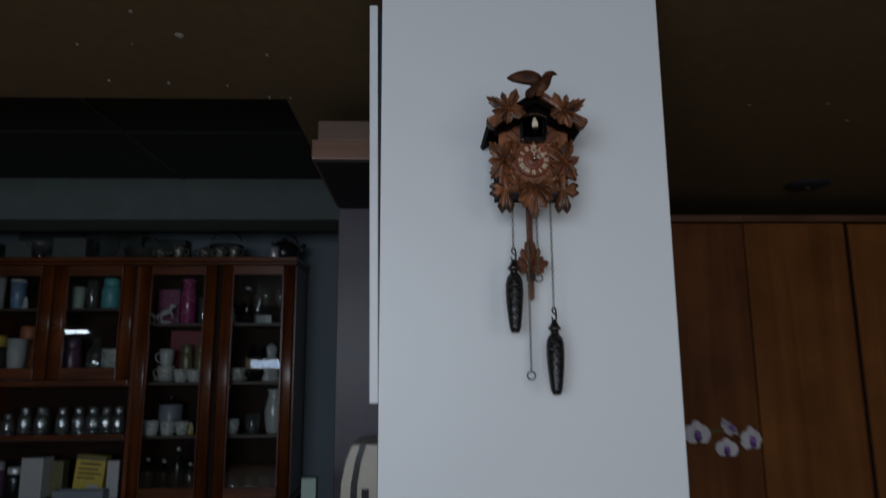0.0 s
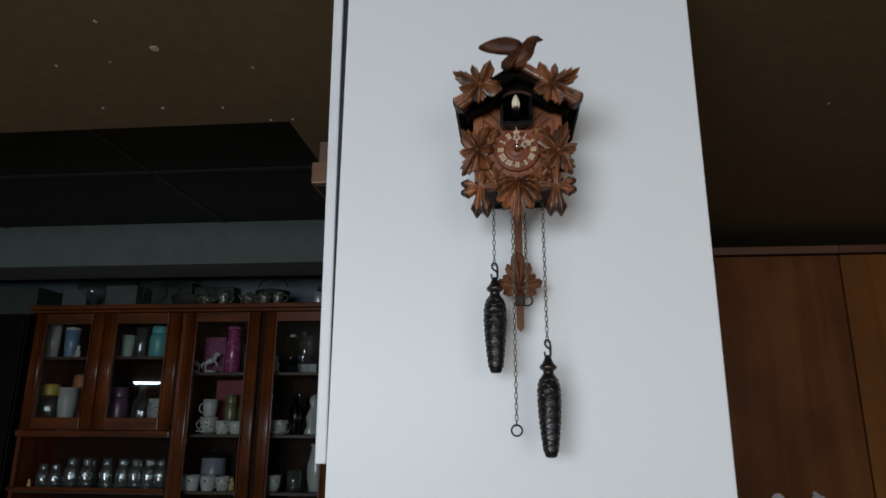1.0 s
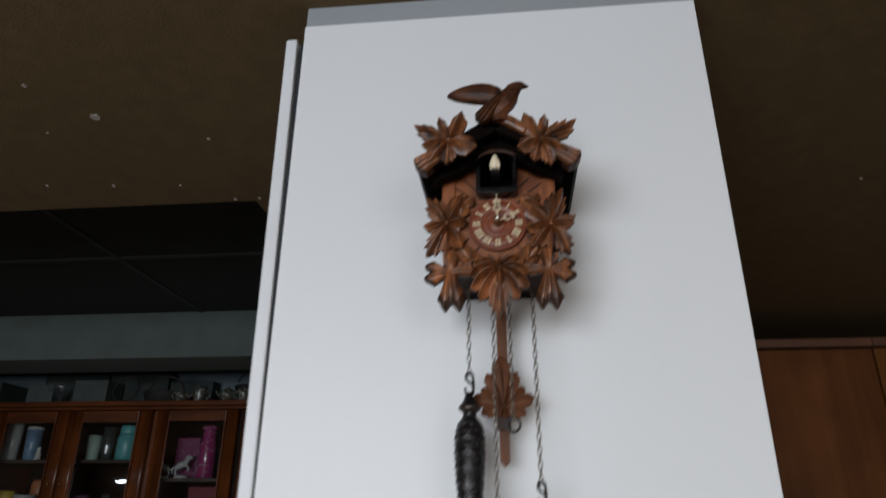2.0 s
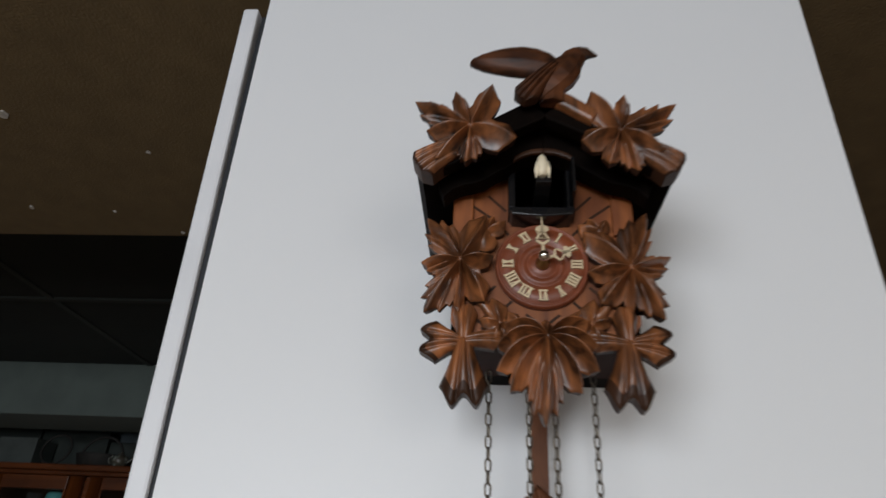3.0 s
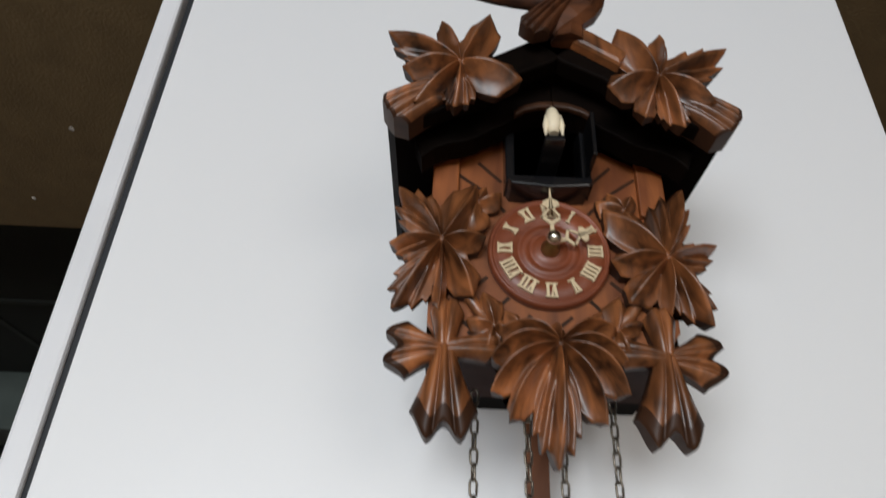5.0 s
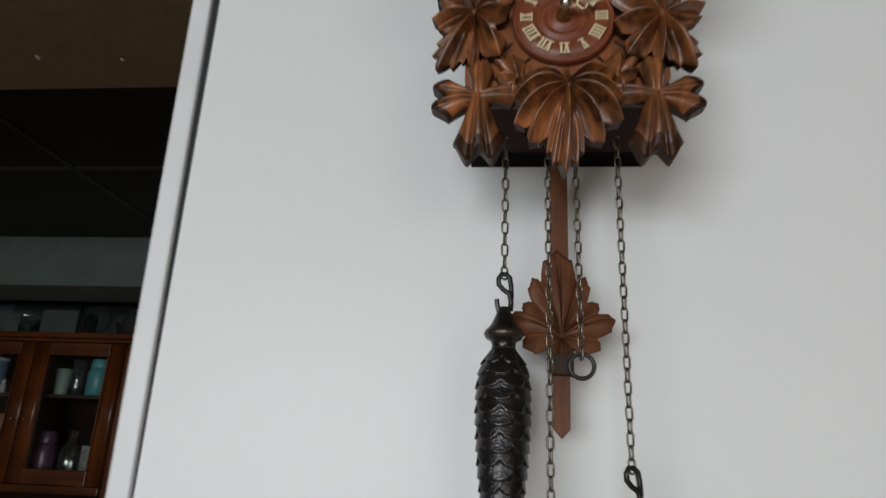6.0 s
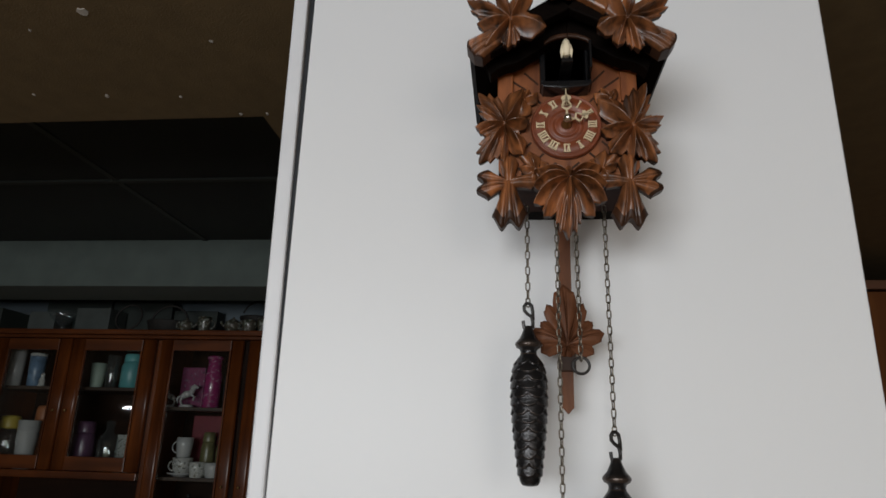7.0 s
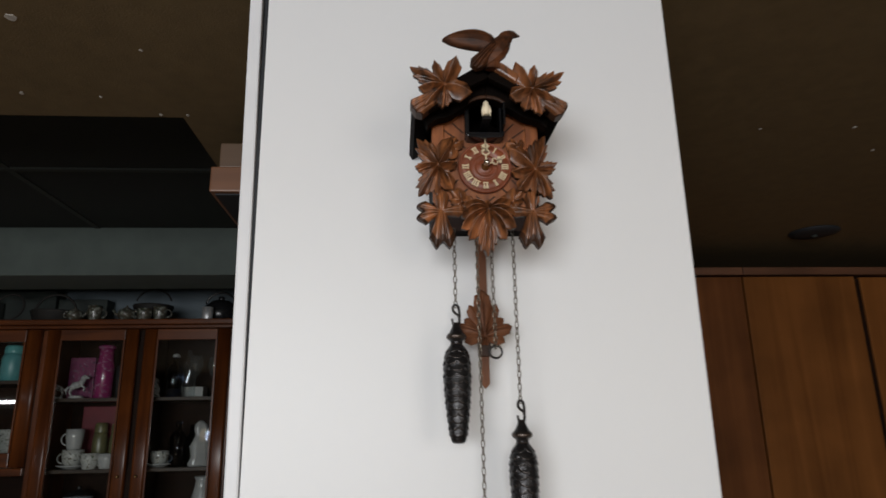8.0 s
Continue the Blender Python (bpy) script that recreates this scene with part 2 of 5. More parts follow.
wb = box(-6.3, -2.66, -2.4, -2.2, 0, CEILING_Z)
for a, b, z0, z1 in ((-2.66, -2.06, 1.38, 1.54), (-1.98, 0.30, 1.06, 2.18), (1.12, 2.68, 1.06, 2.18)):
    box(a, b, -2.4, -2.2, 0, z0, bm=wb)
    box(a, b, -2.4, -2.2, z1, CEILING_Z, bm=wb)
for a, b in ((-2.06, -1.98), (0.30, 1.12), (2.68, 3.6)):
    box(a, b, -2.4, -2.2, 0, CEILING_Z, bm=wb)
structure("wall_south", wb, ROOMP, "plain painted wall with three window openings")


def peel(x, y, r, seed):
    rg = random.Random(seed)
    bm = bmesh.new()
    n = 9
    lo = [bm.verts.new((x + r * rg.uniform(0.5, 1.1) * math.cos(2 * math.pi * i / n), y + 1.3 * r * rg.uniform(0.5, 1.1) * math.sin(2 * math.pi * i / n), CEILING_Z - 0.0015)) for i in range(n)]
    hi = [bm.verts.new((v.co.x, v.co.y, CEILING_Z)) for v in lo]
    bm.faces.new(lo)
    for i in range(n):
        bm.faces.new((lo[i], lo[(i + 1) % n], hi[(i + 1) % n], hi[i]))
    return bm


PEELS = [(-0.580, 1.785, 0.011)]
PEELS += [(-0.655, 1.666, 0.005), (-0.873, 1.839, 0.004), (-0.894, 2.070, 0.004), (-0.721, 2.086, 0.006), (-0.375, 1.890, 0.004),
          (-0.436, 2.188, 0.005), (-0.369, 2.190, 0.005), (-0.724, 1.833, 0.003), (-0.546, 2.099, 0.004), (1.436, 2.204, 0.006),
          (1.173, 2.222, 0.004), (1.602, 2.356, 0.005)]
for i, (px, py, pr) in enumerate(PEELS):
    tagged(part("paint_chip", peel(px, py, pr, i), PEEL), "small pale fleck where ceiling paint has peeled", "paint chip", "peeled flecks on the ceiling", "structure")

# grey mixed for the shadow band at the panel's top; the carcass shares it
SHADOW_GREY = plain("shadow_band_grey", (0.30, 0.32, 0.34), 0.6, vary=0.06, scale=3, bump=0.05)

# ---- tall white unit that carries the clock ----
WX0, WX1, WY = -0.030, 0.590, 1.512
unit = thing("tall_cabinet", pose(0, 0, 0), "tall white laminate cabinet with a plain side panel", "cabinet")
part("side_panel", box(WX0, WX1, WY, WY + 0.018, 0.0, 2.287, 0.0012), WHITE, unit)
# the shadow below the ceiling is put in as a grey strip
part("shadow_strip", box(WX0 + 0.001, WX1 - 0.001, WY + 0.003, WY + 0.018, 2.2875, CEILING_Z - 0.001), SHADOW_GREY, unit, "grey strip painted in place of the shadow band below the ceiling")
part("carcass", box(WX0 + 0.002, WX1, WY + 0.019, WY + 0.58, 0.08, CEILING_Z - 0.002), SHADOW_GREY, unit)
door = part("upper_door", box(-0.0092, 0.0092, WY - 0.004, WY + 0.575, -0.433, 0.433, 0.003), EDGE, unit, "white door seen edge-on, hanging slightly out of true")
door.matrix_basis = pose(-0.0440, 0, 1.826, 0, -0.65, 0)
# black strip and panel imitate the shade in the gap and the niche
part("gap_shade", box(-0.0352, -0.0302, WY + 0.0012, WY + 0.575, 1.40, 2.25), NEAR_BLACK, unit, "near-black strip standing in for the shade in the gap behind the upper door")
part("niche_shade_panel", box(-0.033, -0.0305, WY + 0.03, WY + 0.575, 0.55, 1.375), NEAR_BLACK, unit, "black panel standing in for the shaded open niche below the upper door")

# ---- wooden lintel cupboard and dark panel behind the white unit ----
lint = thing("overhead_cupboard", pose(0, 0, 0), "small brown wooden overhead cupboard with an orange-brown lower rail", "cupboard")
part("body", box(-0.271, 0.58, 2.156, 2.798, 2.172, 2.237, 0.003), LINT2, lint)
part("lower_rail", box(-0.288, 0.58, 2.147, 2.798, 2.106, 2.171, 0.004), LINT, lint, "orange-brown wooden rail")
# the underside's shade is put in as a near-black sheet
part("underside", box(-0.276, 0.58, 2.16, 2.798, 2.101, 2.105), NEAR_BLACK, lint, "dark underside")
tagged(part("tall_panel", box(-0.281, 0.60, 2.800, 2.84, 0.0, 2.325, 0.003), PURP), "tall dark purple-brown wooden panel under the overhead cupboard", "panel", kind="structure")

# ---- wardrobe ----
WF = 3.408
wr = thing("wardrobe", pose(0, 0, 0), "tall brown veneered wardrobe with plain flat doors", "wardrobe")
part("carcass", box(0.62, 3.58, WF + 0.024, WF + 0.6, 0, 2.165), SHADEW, wr)
tops = [(0.62, 1.145), (1.149, 1.729), (1.733, 2.57), (2.574, 3.58)]
for a, b in tops:
    part("top_rail", box(a, b, WF - 0.012, WF + 0.6, 2.180, 2.214, 0.002), WARDT, wr, "brown top rail with a fine joint")
for a, b, dy in ((0.62, 1.144, 0), (1.150, 1.727, 0.004), (1.734, 2.262, 0), (2.300, 2.90, 0.016), (2.906, 3.58, 0.016)):
    part("door", box(a, b, WF + dy, WF + 0.022 + dy, 0.06, 2.172, 0.002), WARD2 if b < 1.73 else WARD, wr, "darker reddish door" if b < 1.73 else "")

# ---- display cabinet ----
CF, CB = 4.135, 4.52
CX0, CX1 = -2.530, -0.640
hutch = thing("display_cabinet", pose(-0.0536, -0.066, -0.0187) @ Matrix.Diagonal((0.994, 1, 0.987, 1)), "reddish-brown wooden display cabinet with glazed doors full of crockery", "cabinet")
part("back_panel", box(CX0, CX1, CB - 0.008, CB, 0.02, 2.10), SHADEW, hutch)
for a, b in ((CX0, CX0 + 0.022), (CX1 - 0.022, CX1)):
    part("side_panel", box(a, b, CF + 0.024, CB - 0.009, 0.02, 2.10, 0.002), CABW, hutch)
part("partition", box(-1.598, -1.574, CF + 0.024, CB - 0.009, 0.72, 2.099), CABW, hutch)
part("partition", box(-1.112, -1.090, CF + 0.03, CB - 0.009, 0.72, 2.099), SHADEW, hutch)
part("cornice", box(CX0 - 0.012, CX1 + 0.012, CF - 0.03, CB, 2.122, 2.149, 0.006), CABX, hutch)
part("cornice_moulding", box(CX0 - 0.004, CX1 + 0.004, CF - 0.012, CB, 2.103, 2.121, 0.005), CABX, hutch)
shelves = [(CX0 + 0.023, -1.599, 1.850, 0.3), (CX0 + 0.023, -1.599, 1.402, 0.36), (CX0 + 0.023, -1.599, 1.093, 0.36), (CX0 + 0.023, -1.599, 0.74, 0.36),
           (-1.573, -1.113, 1.755, 0.3), (-1.573, -1.113, 1.403, 0.3), (-1.573, -1.113, 1.093, 0.3), (-1.573, -1.113, 0.74, 0.34),
           (-1.089, -0.649, 1.755, 0.3), (-1.089, -0.649, 1.403, 0.3), (-1.089, -0.649, 1.093, 0.3), (-1.089, -0.649, 0.74, 0.34)]
for a, b, z, d in shelves:
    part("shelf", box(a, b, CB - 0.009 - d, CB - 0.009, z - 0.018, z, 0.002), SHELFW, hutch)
part("face_rail", box(CX0, -1.60, CF + 0.001, CF + 0.024, 1.085, 1.110, 0.003), CABX, hutch)
part("face_rail", box(CX0, -1.60, CF + 0.001, CF + 0.024, 1.384, 1.420, 0.003), CABX, hutch)
part("base_body", box(CX0, CX1, CF + 0.022, CB - 0.01, 0.05, 0.72), CABW, hutch)
part("worktop", box(CX0 - 0.015, CX1 + 0.015, CF - 0.01, CB - 0.01, 0.7205, 0.7395, 0.005), CABX, hutch)

# added cupboard that fills the dark area left of the display cabinet
tall = thing("dark_area_cupboard", pose(-3.12, 4.30, 0), "tall black-brown cupboard added in place of the dark area beside the display cabinet", "cupboard")
part("body", box(-0.48, 0.48, -0.18, 0.195, 0.0, 2.06, 0.004), NIGHT, tall)
for dx in (-0.475, 0.005):
    part("door", box(dx, dx + 0.47, -0.202, -0.1805, 0.05, 2.05, 0.003), NIGHT, tall)
KNOB = plain("aged_brass", (0.35, 0.24, 0.10), 0.35, 1.0, 0.2, 40)


def glazed_door(x0, x1, z0, z1, knob_side, knob_z, st=0.078):
    d = part("glazed_door", rounded(x0, x0 + st, CF, CF + 0.022, z0, z1, 0.013), CABW, hutch, "glazed wooden door")
    part("stile", rounded(x1 - st, x1, CF, CF + 0.022, z0, z1, 0.013), CABW, d)
    part("rail", box(x0 + st + 0.0005, x1 - st - 0.0005, CF + 0.001, CF + 0.021, z1 - st * 0.85, z1, 0.003), CABX, d)
    part("rail", box(x0 + st + 0.0005, x1 - st - 0.0005, CF + 0.001, CF + 0.021, z0, z0 + st * 0.95, 0.003), CABX, d)
    p = part("pane", box(x0 + st - 0.004, x1 - st + 0.004, CF + 0.011, CF + 0.014, z0 + st * 0.95 - 0.004, z1 - st * 0.85 + 0.004), PANE, d, "clear glass pane")
    p.visible_shadow = False
    for bx in (x0 + st + 0.0002, x1 - st - 0.0082):
        part("bead", box(bx, bx + 0.008, CF + 0.003, CF + 0.0105, z0 + st * 0.95, z1 - st * 0.85), CABW, d)
    kx = x0 + st * 0.45 if knob_side < 0 else x1 - st * 0.45
    bm = bmesh.new()
    bmesh.ops.create_uvsphere(bm, u_segments=12, v_segments=8, radius=0.007, matrix=Matrix.Translation((kx, CF - 0.008, knob_z)))
    bmesh.ops.create_cone(bm, cap_ends=True, segments=10, radius1=0.003, radius2=0.004, depth=0.012, matrix=Matrix.Translation((kx, CF - 0.002, knob_z)) @ Matrix.Rotation(radians(90), 4, "X"))
    part("knob", bm, KNOB, d, "small brass knob", True)
    return d


glazed_door(-2.517, -2.076, 1.424, 2.100, 1, 1.72, 0.072)
glazed_door(-2.072, -1.600, 1.424, 2.100, -1, 1.72, 0.072)
glazed_door(-1.570, -1.114, 0.745, 2.100, 1, 1.37, 0.066)
glazed_door(-1.086, -0.648, 0.745, 2.100, -1, 1.37, 0.066)

# ---- cuckoo clock ----
LEAFW = wood("carved_walnut", (0.027, 0.0096, 0.0038), (0.355, 0.126, 0.042), (1, 1, 0.22), 105, 0.40, 0.28, 0.5, 0.16, 1.0, 0.20)
FRONTW = wood("orange_brown_board", (0.175, 0.047, 0.0105), (0.36, 0.110, 0.026), (1, 1, 0.15), 70, 0.5, 0.03, 0.15, 0.08, 0.6, 0.16)
DIALW = wood("red_brown_dial", (0.14, 0.033, 0.013), (0.25, 0.065, 0.024), (0.2, 1, 1), 90, 0.45, 0.1, 0.1, 0.05, 0.3)
CASEW = wood("black_brown_case", (0.0025, 0.0018, 0.0015), (0.006, 0.0036, 0.0026), (1, 0.1, 1), 60, 0.6, 0.0, 0.1, 0.1, 0.3)
BIRDW = wood("dark_carved_bird", (0.025, 0.009, 0.0045), (0.112, 0.039, 0.015), (0.35, 1, 0.6), 120, 0.5, 0.05, 0.9, 0.05, 0.7, 0.15)
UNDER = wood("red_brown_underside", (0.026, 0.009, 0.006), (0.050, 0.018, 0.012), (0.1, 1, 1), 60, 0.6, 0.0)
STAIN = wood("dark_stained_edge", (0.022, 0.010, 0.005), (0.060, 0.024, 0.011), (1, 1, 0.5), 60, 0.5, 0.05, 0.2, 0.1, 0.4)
PENDW = wood("pendulum_wood", (0.090, 0.033, 0.015), (0.215, 0.085, 0.040), (1, 1, 0.3), 70, 0.5, 0.0, 0.15, 0.05, 0.4)
SHINE = plain("glossy_black", (0.008, 0.008, 0.009), 0.18, vary=0.2, scale=40)
IVORY = plain("ivory_plastic", (0.62, 0.50, 0.32), 0.4, vary=0.08, scale=60)
CHROME = plain("chrome_nut", (0.75, 0.72, 0.66), 0.16, 1.0, 0.05)
IRON = plain("black_cast_iron", (0.030, 0.029, 0.030), 0.26, 0.7, 0.35, 70, 0.25, 500)
CHAINM = plain("aged_chain_metal", (0.17, 0.145, 0.115), 0.38, 0.95, 0.25, 90)
CUCKOO = plain("painted_cuckoo", (0.82, 0.72, 0.52), 0.5, vary=0.12, scale=120)
for mat, level in ((CASEW, 0.03), (UNDER, 0.08), (STAIN, 0.2), (BIRDW, 0.2), (PENDW, 0.2)):
    mat.node_tree.nodes["Principled BSDF"].inputs["Specular IOR Level"].default_value = level


def worn(mat, colour, low=0.52, high=0.60):
    """A tint on raised edges: bare bronze where the iron is rubbed, lighter brown on the leaves."""
    n, l = mat.node_tree.nodes, mat.node_tree.links
    b = n["Principled BSDF"]
    base = b.inputs["Base Color"].links[0].from_socket
    geo, mr, mix = n.new("ShaderNodeNewGeometry"), n.new("ShaderNodeMapRange"), n.new("ShaderNodeMixRGB")
    mr.inputs[1].default_value, mr.inputs[2].default_value = low, high
    l.new(geo.outputs["Pointiness"], mr.inputs[0])
    l.new(mr.outputs[0], mix.inputs[0])
    l.new(base, mix.inputs[1])
    mix.inputs[2].default_value = (*colour, 1)
    l.new(mix.outputs[0], b.inputs["Base Color"])


worn(IRON, (0.13, 0.095, 0.075))
# the leaves' raised ridges take a lighter brown
worn(LEAFW, (0.38, 0.15, 0.055), 0.56, 0.78)
MM = 0.001012
clock = thing("cuckoo_clock", pose(0.2785, WY, 1.851), "carved brown wooden cuckoo clock with leaves, bird and chains", "clock")


def V(u, v, d):
    return Vector((u * MM, -d * MM, v * MM))


def two_tone(name, bm, m1, m2, parent, label=""):
    """One mesh whose marked faces (material index 1) carry the darker stain."""
    ob = part(name, bm, m1, parent, label)
    ob.data.materials.append(m2)
    return ob


def mix(a, b, f):
    return a + (b - a) * f


TEETH = {0: [(0.0, 1.0), (0.12, 0.95), (0.40, 0.80), (0.70, 0.50), (1.0, 0.0)],
         1: [(0.0, 1.0), (0.10, 0.90), (0.42, 0.68), (0.60, 0.66), (0.85, 0.24), (1.0, 0.0)],
         2: [(0.0, 1.0), (0.10, 0.88), (0.26, 0.62), (0.42, 0.74), (0.58, 0.38), (0.74, 0.46), (1.0, 0.0)]}


def knots(table, x):
    for (a, ya), (b, yb) in zip(table, table[1:]):
        if x <= b:
            return mix(ya, yb, (x - a) / (b - a))
    return table[-1][1]


def furrow(p, teeth):
    """How deep the gouge goes across a lobe (1 in the channel between two lobes, 0 on the sharp crest), and the small cuts near its teeth."""
    s = abs(p)
    if teeth == 3:
        return 0.9 * max(0.0, 1 - s / 0.16) ** 1.3 + 0.35 * s ** 3, 0.0
    main = 1 - (1 - s) ** 1.8
    small = 0.0
    if teeth == 2:
        for at in (0.26, 0.58):
            small = max(small, 1 - abs(s - at) / 0.15)
    return main, 0.42 * max(0.0, small) ** 1.2


def carved_leaf(cu, cv, lobes, d0, thick, relief, notch=0.60, curl=8.0, droop=0.45, m=15, k=26, cut=0.90, tilt=(0, 0), sag=0.0):
    """A leaf carved with gouge cuts: lobes of (angle, length, share of the round, kind of edge), cuts running from the middle to every notch, arched over by sag degrees."""
    lobes = sorted((a % 360, L, w, t) for a, L, w, t in lobes)
    N = len(lobes)
    ends, dips = [], []
    for i in range(N):
        a, L, w, t = lobes[i]
        b, L2, w2, t2 = lobes[(i + 1) % N]
        gap = (b - a) % 360
        ends.append(a + gap * w / (w + w2))
        dips.append(notch * min(L, L2) * min(1.0, 62 / max(gap, 1)) ** 0.5)
    cols = []
    for i in range(N):
        a, L, w, t = lobes[i]
        before = ends[i - 1] - (360 if ends[i - 1] > a else 0)
        steps = sorted({round(-1 + 2 * j / k, 4) for j in range(k)} | ({0.1, -0.1, 0.26, -0.26, 0.42, -0.42, 0.58, -0.58, 0.74, -0.74} if t == 2 else set()))
        for p in steps:
            A = a + (a - before) * p if p < 0 else a + (ends[i] - a) * p
            dip = dips[i - 1] if p < 0 else dips[i]
            bend = curl * math.sin(radians(37 * i + 20))
            main, small = furrow(p, t)
            main += 0.16 * math.sin(3.1 * i + 0.7) * p
            cols.append((A, dip + (L - dip) * knots(TEETH[1 if t == 3 else t], abs(p)), (main, small, 1 + 0.22 * math.sin(2.3 * i + 1.1)), bend))
    bm = bmesh.new()
    rings = []
    for j in range(1, m + 1):
        q = j / m
        dome = (0.62 + 0.38 * math.sin(math.pi * min(1.0, 0.10 + 0.86 * q))) * (1 - droop * q ** 2.6)
        ring = []
        for A, R, f, bend in cols:
            B = radians(A + bend * q * q + sag * math.cos(radians(A)) * (1 - q ** 1.5))
            deep = f[0] * min(1.0, 0.10 + q / 0.34) + f[1] * min(1.0, max(0.0, (q - 0.28) / 0.35))
            h = relief * max(0.08, dome * mix(1.0, f[2], q) * (1 - cut * min(1.05, deep)))
            x, y = q * R * math.cos(B), q * R * math.sin(B)
            ring.append(bm.verts.new(V(cu + x, cv + y, d0 + thick + h + tilt[0] * x + tilt[1] * y)))
        rings.append(ring)
    mid = bm.verts.new(V(cu, cv, d0 + thick + 0.52 * relief))
    n = len(cols)
    for i in range(n):
        e = (i + 1) % n
        bm.faces.new((mid, rings[0][i], rings[0][e])).smooth = True
        for j in range(m - 1):
            bm.faces.new((rings[j][i], rings[j + 1][i], rings[j + 1][e], rings[j][e])).smooth = True
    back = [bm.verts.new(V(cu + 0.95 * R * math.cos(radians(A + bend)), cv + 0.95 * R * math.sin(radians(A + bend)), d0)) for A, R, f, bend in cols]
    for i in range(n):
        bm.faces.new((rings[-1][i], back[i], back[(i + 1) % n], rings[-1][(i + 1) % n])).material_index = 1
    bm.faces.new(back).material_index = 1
    return bm


def bell(cu, cv, ang, L, w0, w1, d0, thick, relief, flutes=3, notch=0.17, prongs=2, dark=2):
    """A fluted blossom that flares from a narrow neck to a pronged, darker end."""
    bm = bmesh.new()
    nx, ns = 36, 14
    ca, sa = math.cos(radians(ang)), math.sin(radians(ang))
    rows = []
    for i in range(ns + 1):
        s = i / ns
        row = []
        for j in range(nx + 1):
            t = -1 + 2 * j / nx
            end = 1 - notch * (0.5 + 0.5 * math.cos(math.pi * prongs * t)) if prongs == 2 else 1 - notch * t * t
            if abs(t) > 0.5:
                end -= 0.14 * (abs(t) - 0.5) * 2
            w = w0 + (w1 - w0) * (s ** 1.35)
            x, y = s * L * end, t * w
            fl = abs(math.sin(math.pi * flutes * (t + 1) / 2)) ** 0.7
            h = relief * ((1 - 0.45 * t * t) * (0.50 + 0.40 * math.sin(math.pi * (0.15 + 0.75 * s))) - 0.34 * (1 - fl) * (0.35 + 0.65 * min(1, 2 * s)))
            row.append(bm.verts.new(V(cu + x * ca - y * sa, cv + x * sa + y * ca, d0 + thick + h)))
        rows.append(row)
    for i in range(ns):
        for j in range(nx):
            f = bm.faces.new((rows[i][j], rows[i][j + 1], rows[i + 1][j + 1], rows[i + 1][j]))
            f.smooth = True
            f.material_index = 1 if i >= ns - dark else 0
    loop = [rows[0][j] for j in range(nx + 1)] + [rows[i][nx] for i in range(1, ns + 1)] + [rows[ns][j] for j in range(nx - 1, -1, -1)] + [rows[i][0] for i in range(ns - 1, 0, -1)]
    low = [bm.verts.new((v.co.x, -d0 * MM, v.co.z)) for v in loop]
    for i in range(len(loop)):
        f = bm.faces.new((loop[i], loop[(i + 1) % len(loop)], low[(i + 1) % len(low)], low[i]))
        f.material_index = 1
    f = bm.faces.new(low)
    f.material_index = 1
    return bm


def slab(poly, d0, d1, bevel=0.0, bm=None):
    """A board cut to a polygon in the clock's face, from depth d0 to d1."""
    bm = bm or bmesh.new()
    a = [bm.verts.new(V(u, v, d0)) for u, v in poly]
    b = [bm.verts.new(V(u, v, d1)) for u, v in poly]
    bm.faces.new(a)
    front = bm.faces.new(b)
    n = len(poly)
    for i in range(n):
        bm.faces.new((a[i], a[(i + 1) % n], b[(i + 1) % n], b[i]))
    if bevel:
        bmesh.ops.recalc_face_normals(bm, faces=bm.faces)
        bmesh.ops.bevel(bm, geom=list(front.edges), offset=bevel * MM, segments=2, profile=0.5, affect="EDGES")
    return bm


def spindle(rows, seg=18, flat=1.0, bm=None):
    """A solid of round sections: rows of (u, v, d, radius)."""
    bm = bm or bmesh.new()
    pts = [V(*r[:3]) for r in rows]
    rings = []
    for i, (p, r) in enumerate(zip(pts, rows)):
        d = (pts[min(i + 1, len(pts) - 1)] - pts[max(i - 1, 0)]).normalized()
        out = Vector((0, -1, 0))
        out = (out - d * out.dot(d)).normalized()
        side = d.cross(out)
        rings.append([bm.verts.new(p + r[3] * MM * (flat * math.cos(2 * math.pi * k / seg) * out + math.sin(2 * math.pi * k / seg) * side)) for k in range(seg)])
    for a, b in zip(rings, rings[1:]):
        for k in range(seg):
            bm.faces.new((a[k], a[(k + 1) % seg], b[(k + 1) % seg], b[k])).smooth = True
    bm.faces.new(rings[0])
    bm.faces.new(rings[-1])
    return bm


# case, front board with the bird's opening, roof
FB = 101
cs = slab([(-66, -43), (69, -43), (69, 90), (1.5, 126), (-66, 90)], 0, 26)
slab([(-66, -38), (-59, -38), (-59, 90), (-66, 90)], 26, FB - 6, bm=cs)
slab([(62, -38), (69, -38), (69, 90), (62, 90)], 26, FB - 6, bm=cs)
part("case", cs, CASEW, clock, "black-brown wooden case")
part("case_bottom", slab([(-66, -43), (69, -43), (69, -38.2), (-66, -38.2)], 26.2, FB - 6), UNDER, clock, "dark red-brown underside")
part("front_board", slab([(-66, -26), (-54, -45), (56, -45), (69, -26), (70, 74), (22, 100), (22, 56), (-22, 56), (-22, 100), (-66, 76)], FB - 5.8, FB, 0.8), FRONTW, clock, "orange-brown front board with scored lattice")
for sgn in (-1, 1):
    part("corner_strip", slab([(1.5 + sgn * 68.5, 44), (1.5 + sgn * 53, 44), (1.5 + sgn * 53, 83), (1.5 + sgn * 68.5, 74)], FB + 0.2, FB + 4.2, 0.9), FRONTW, clock, "raised corner plank")


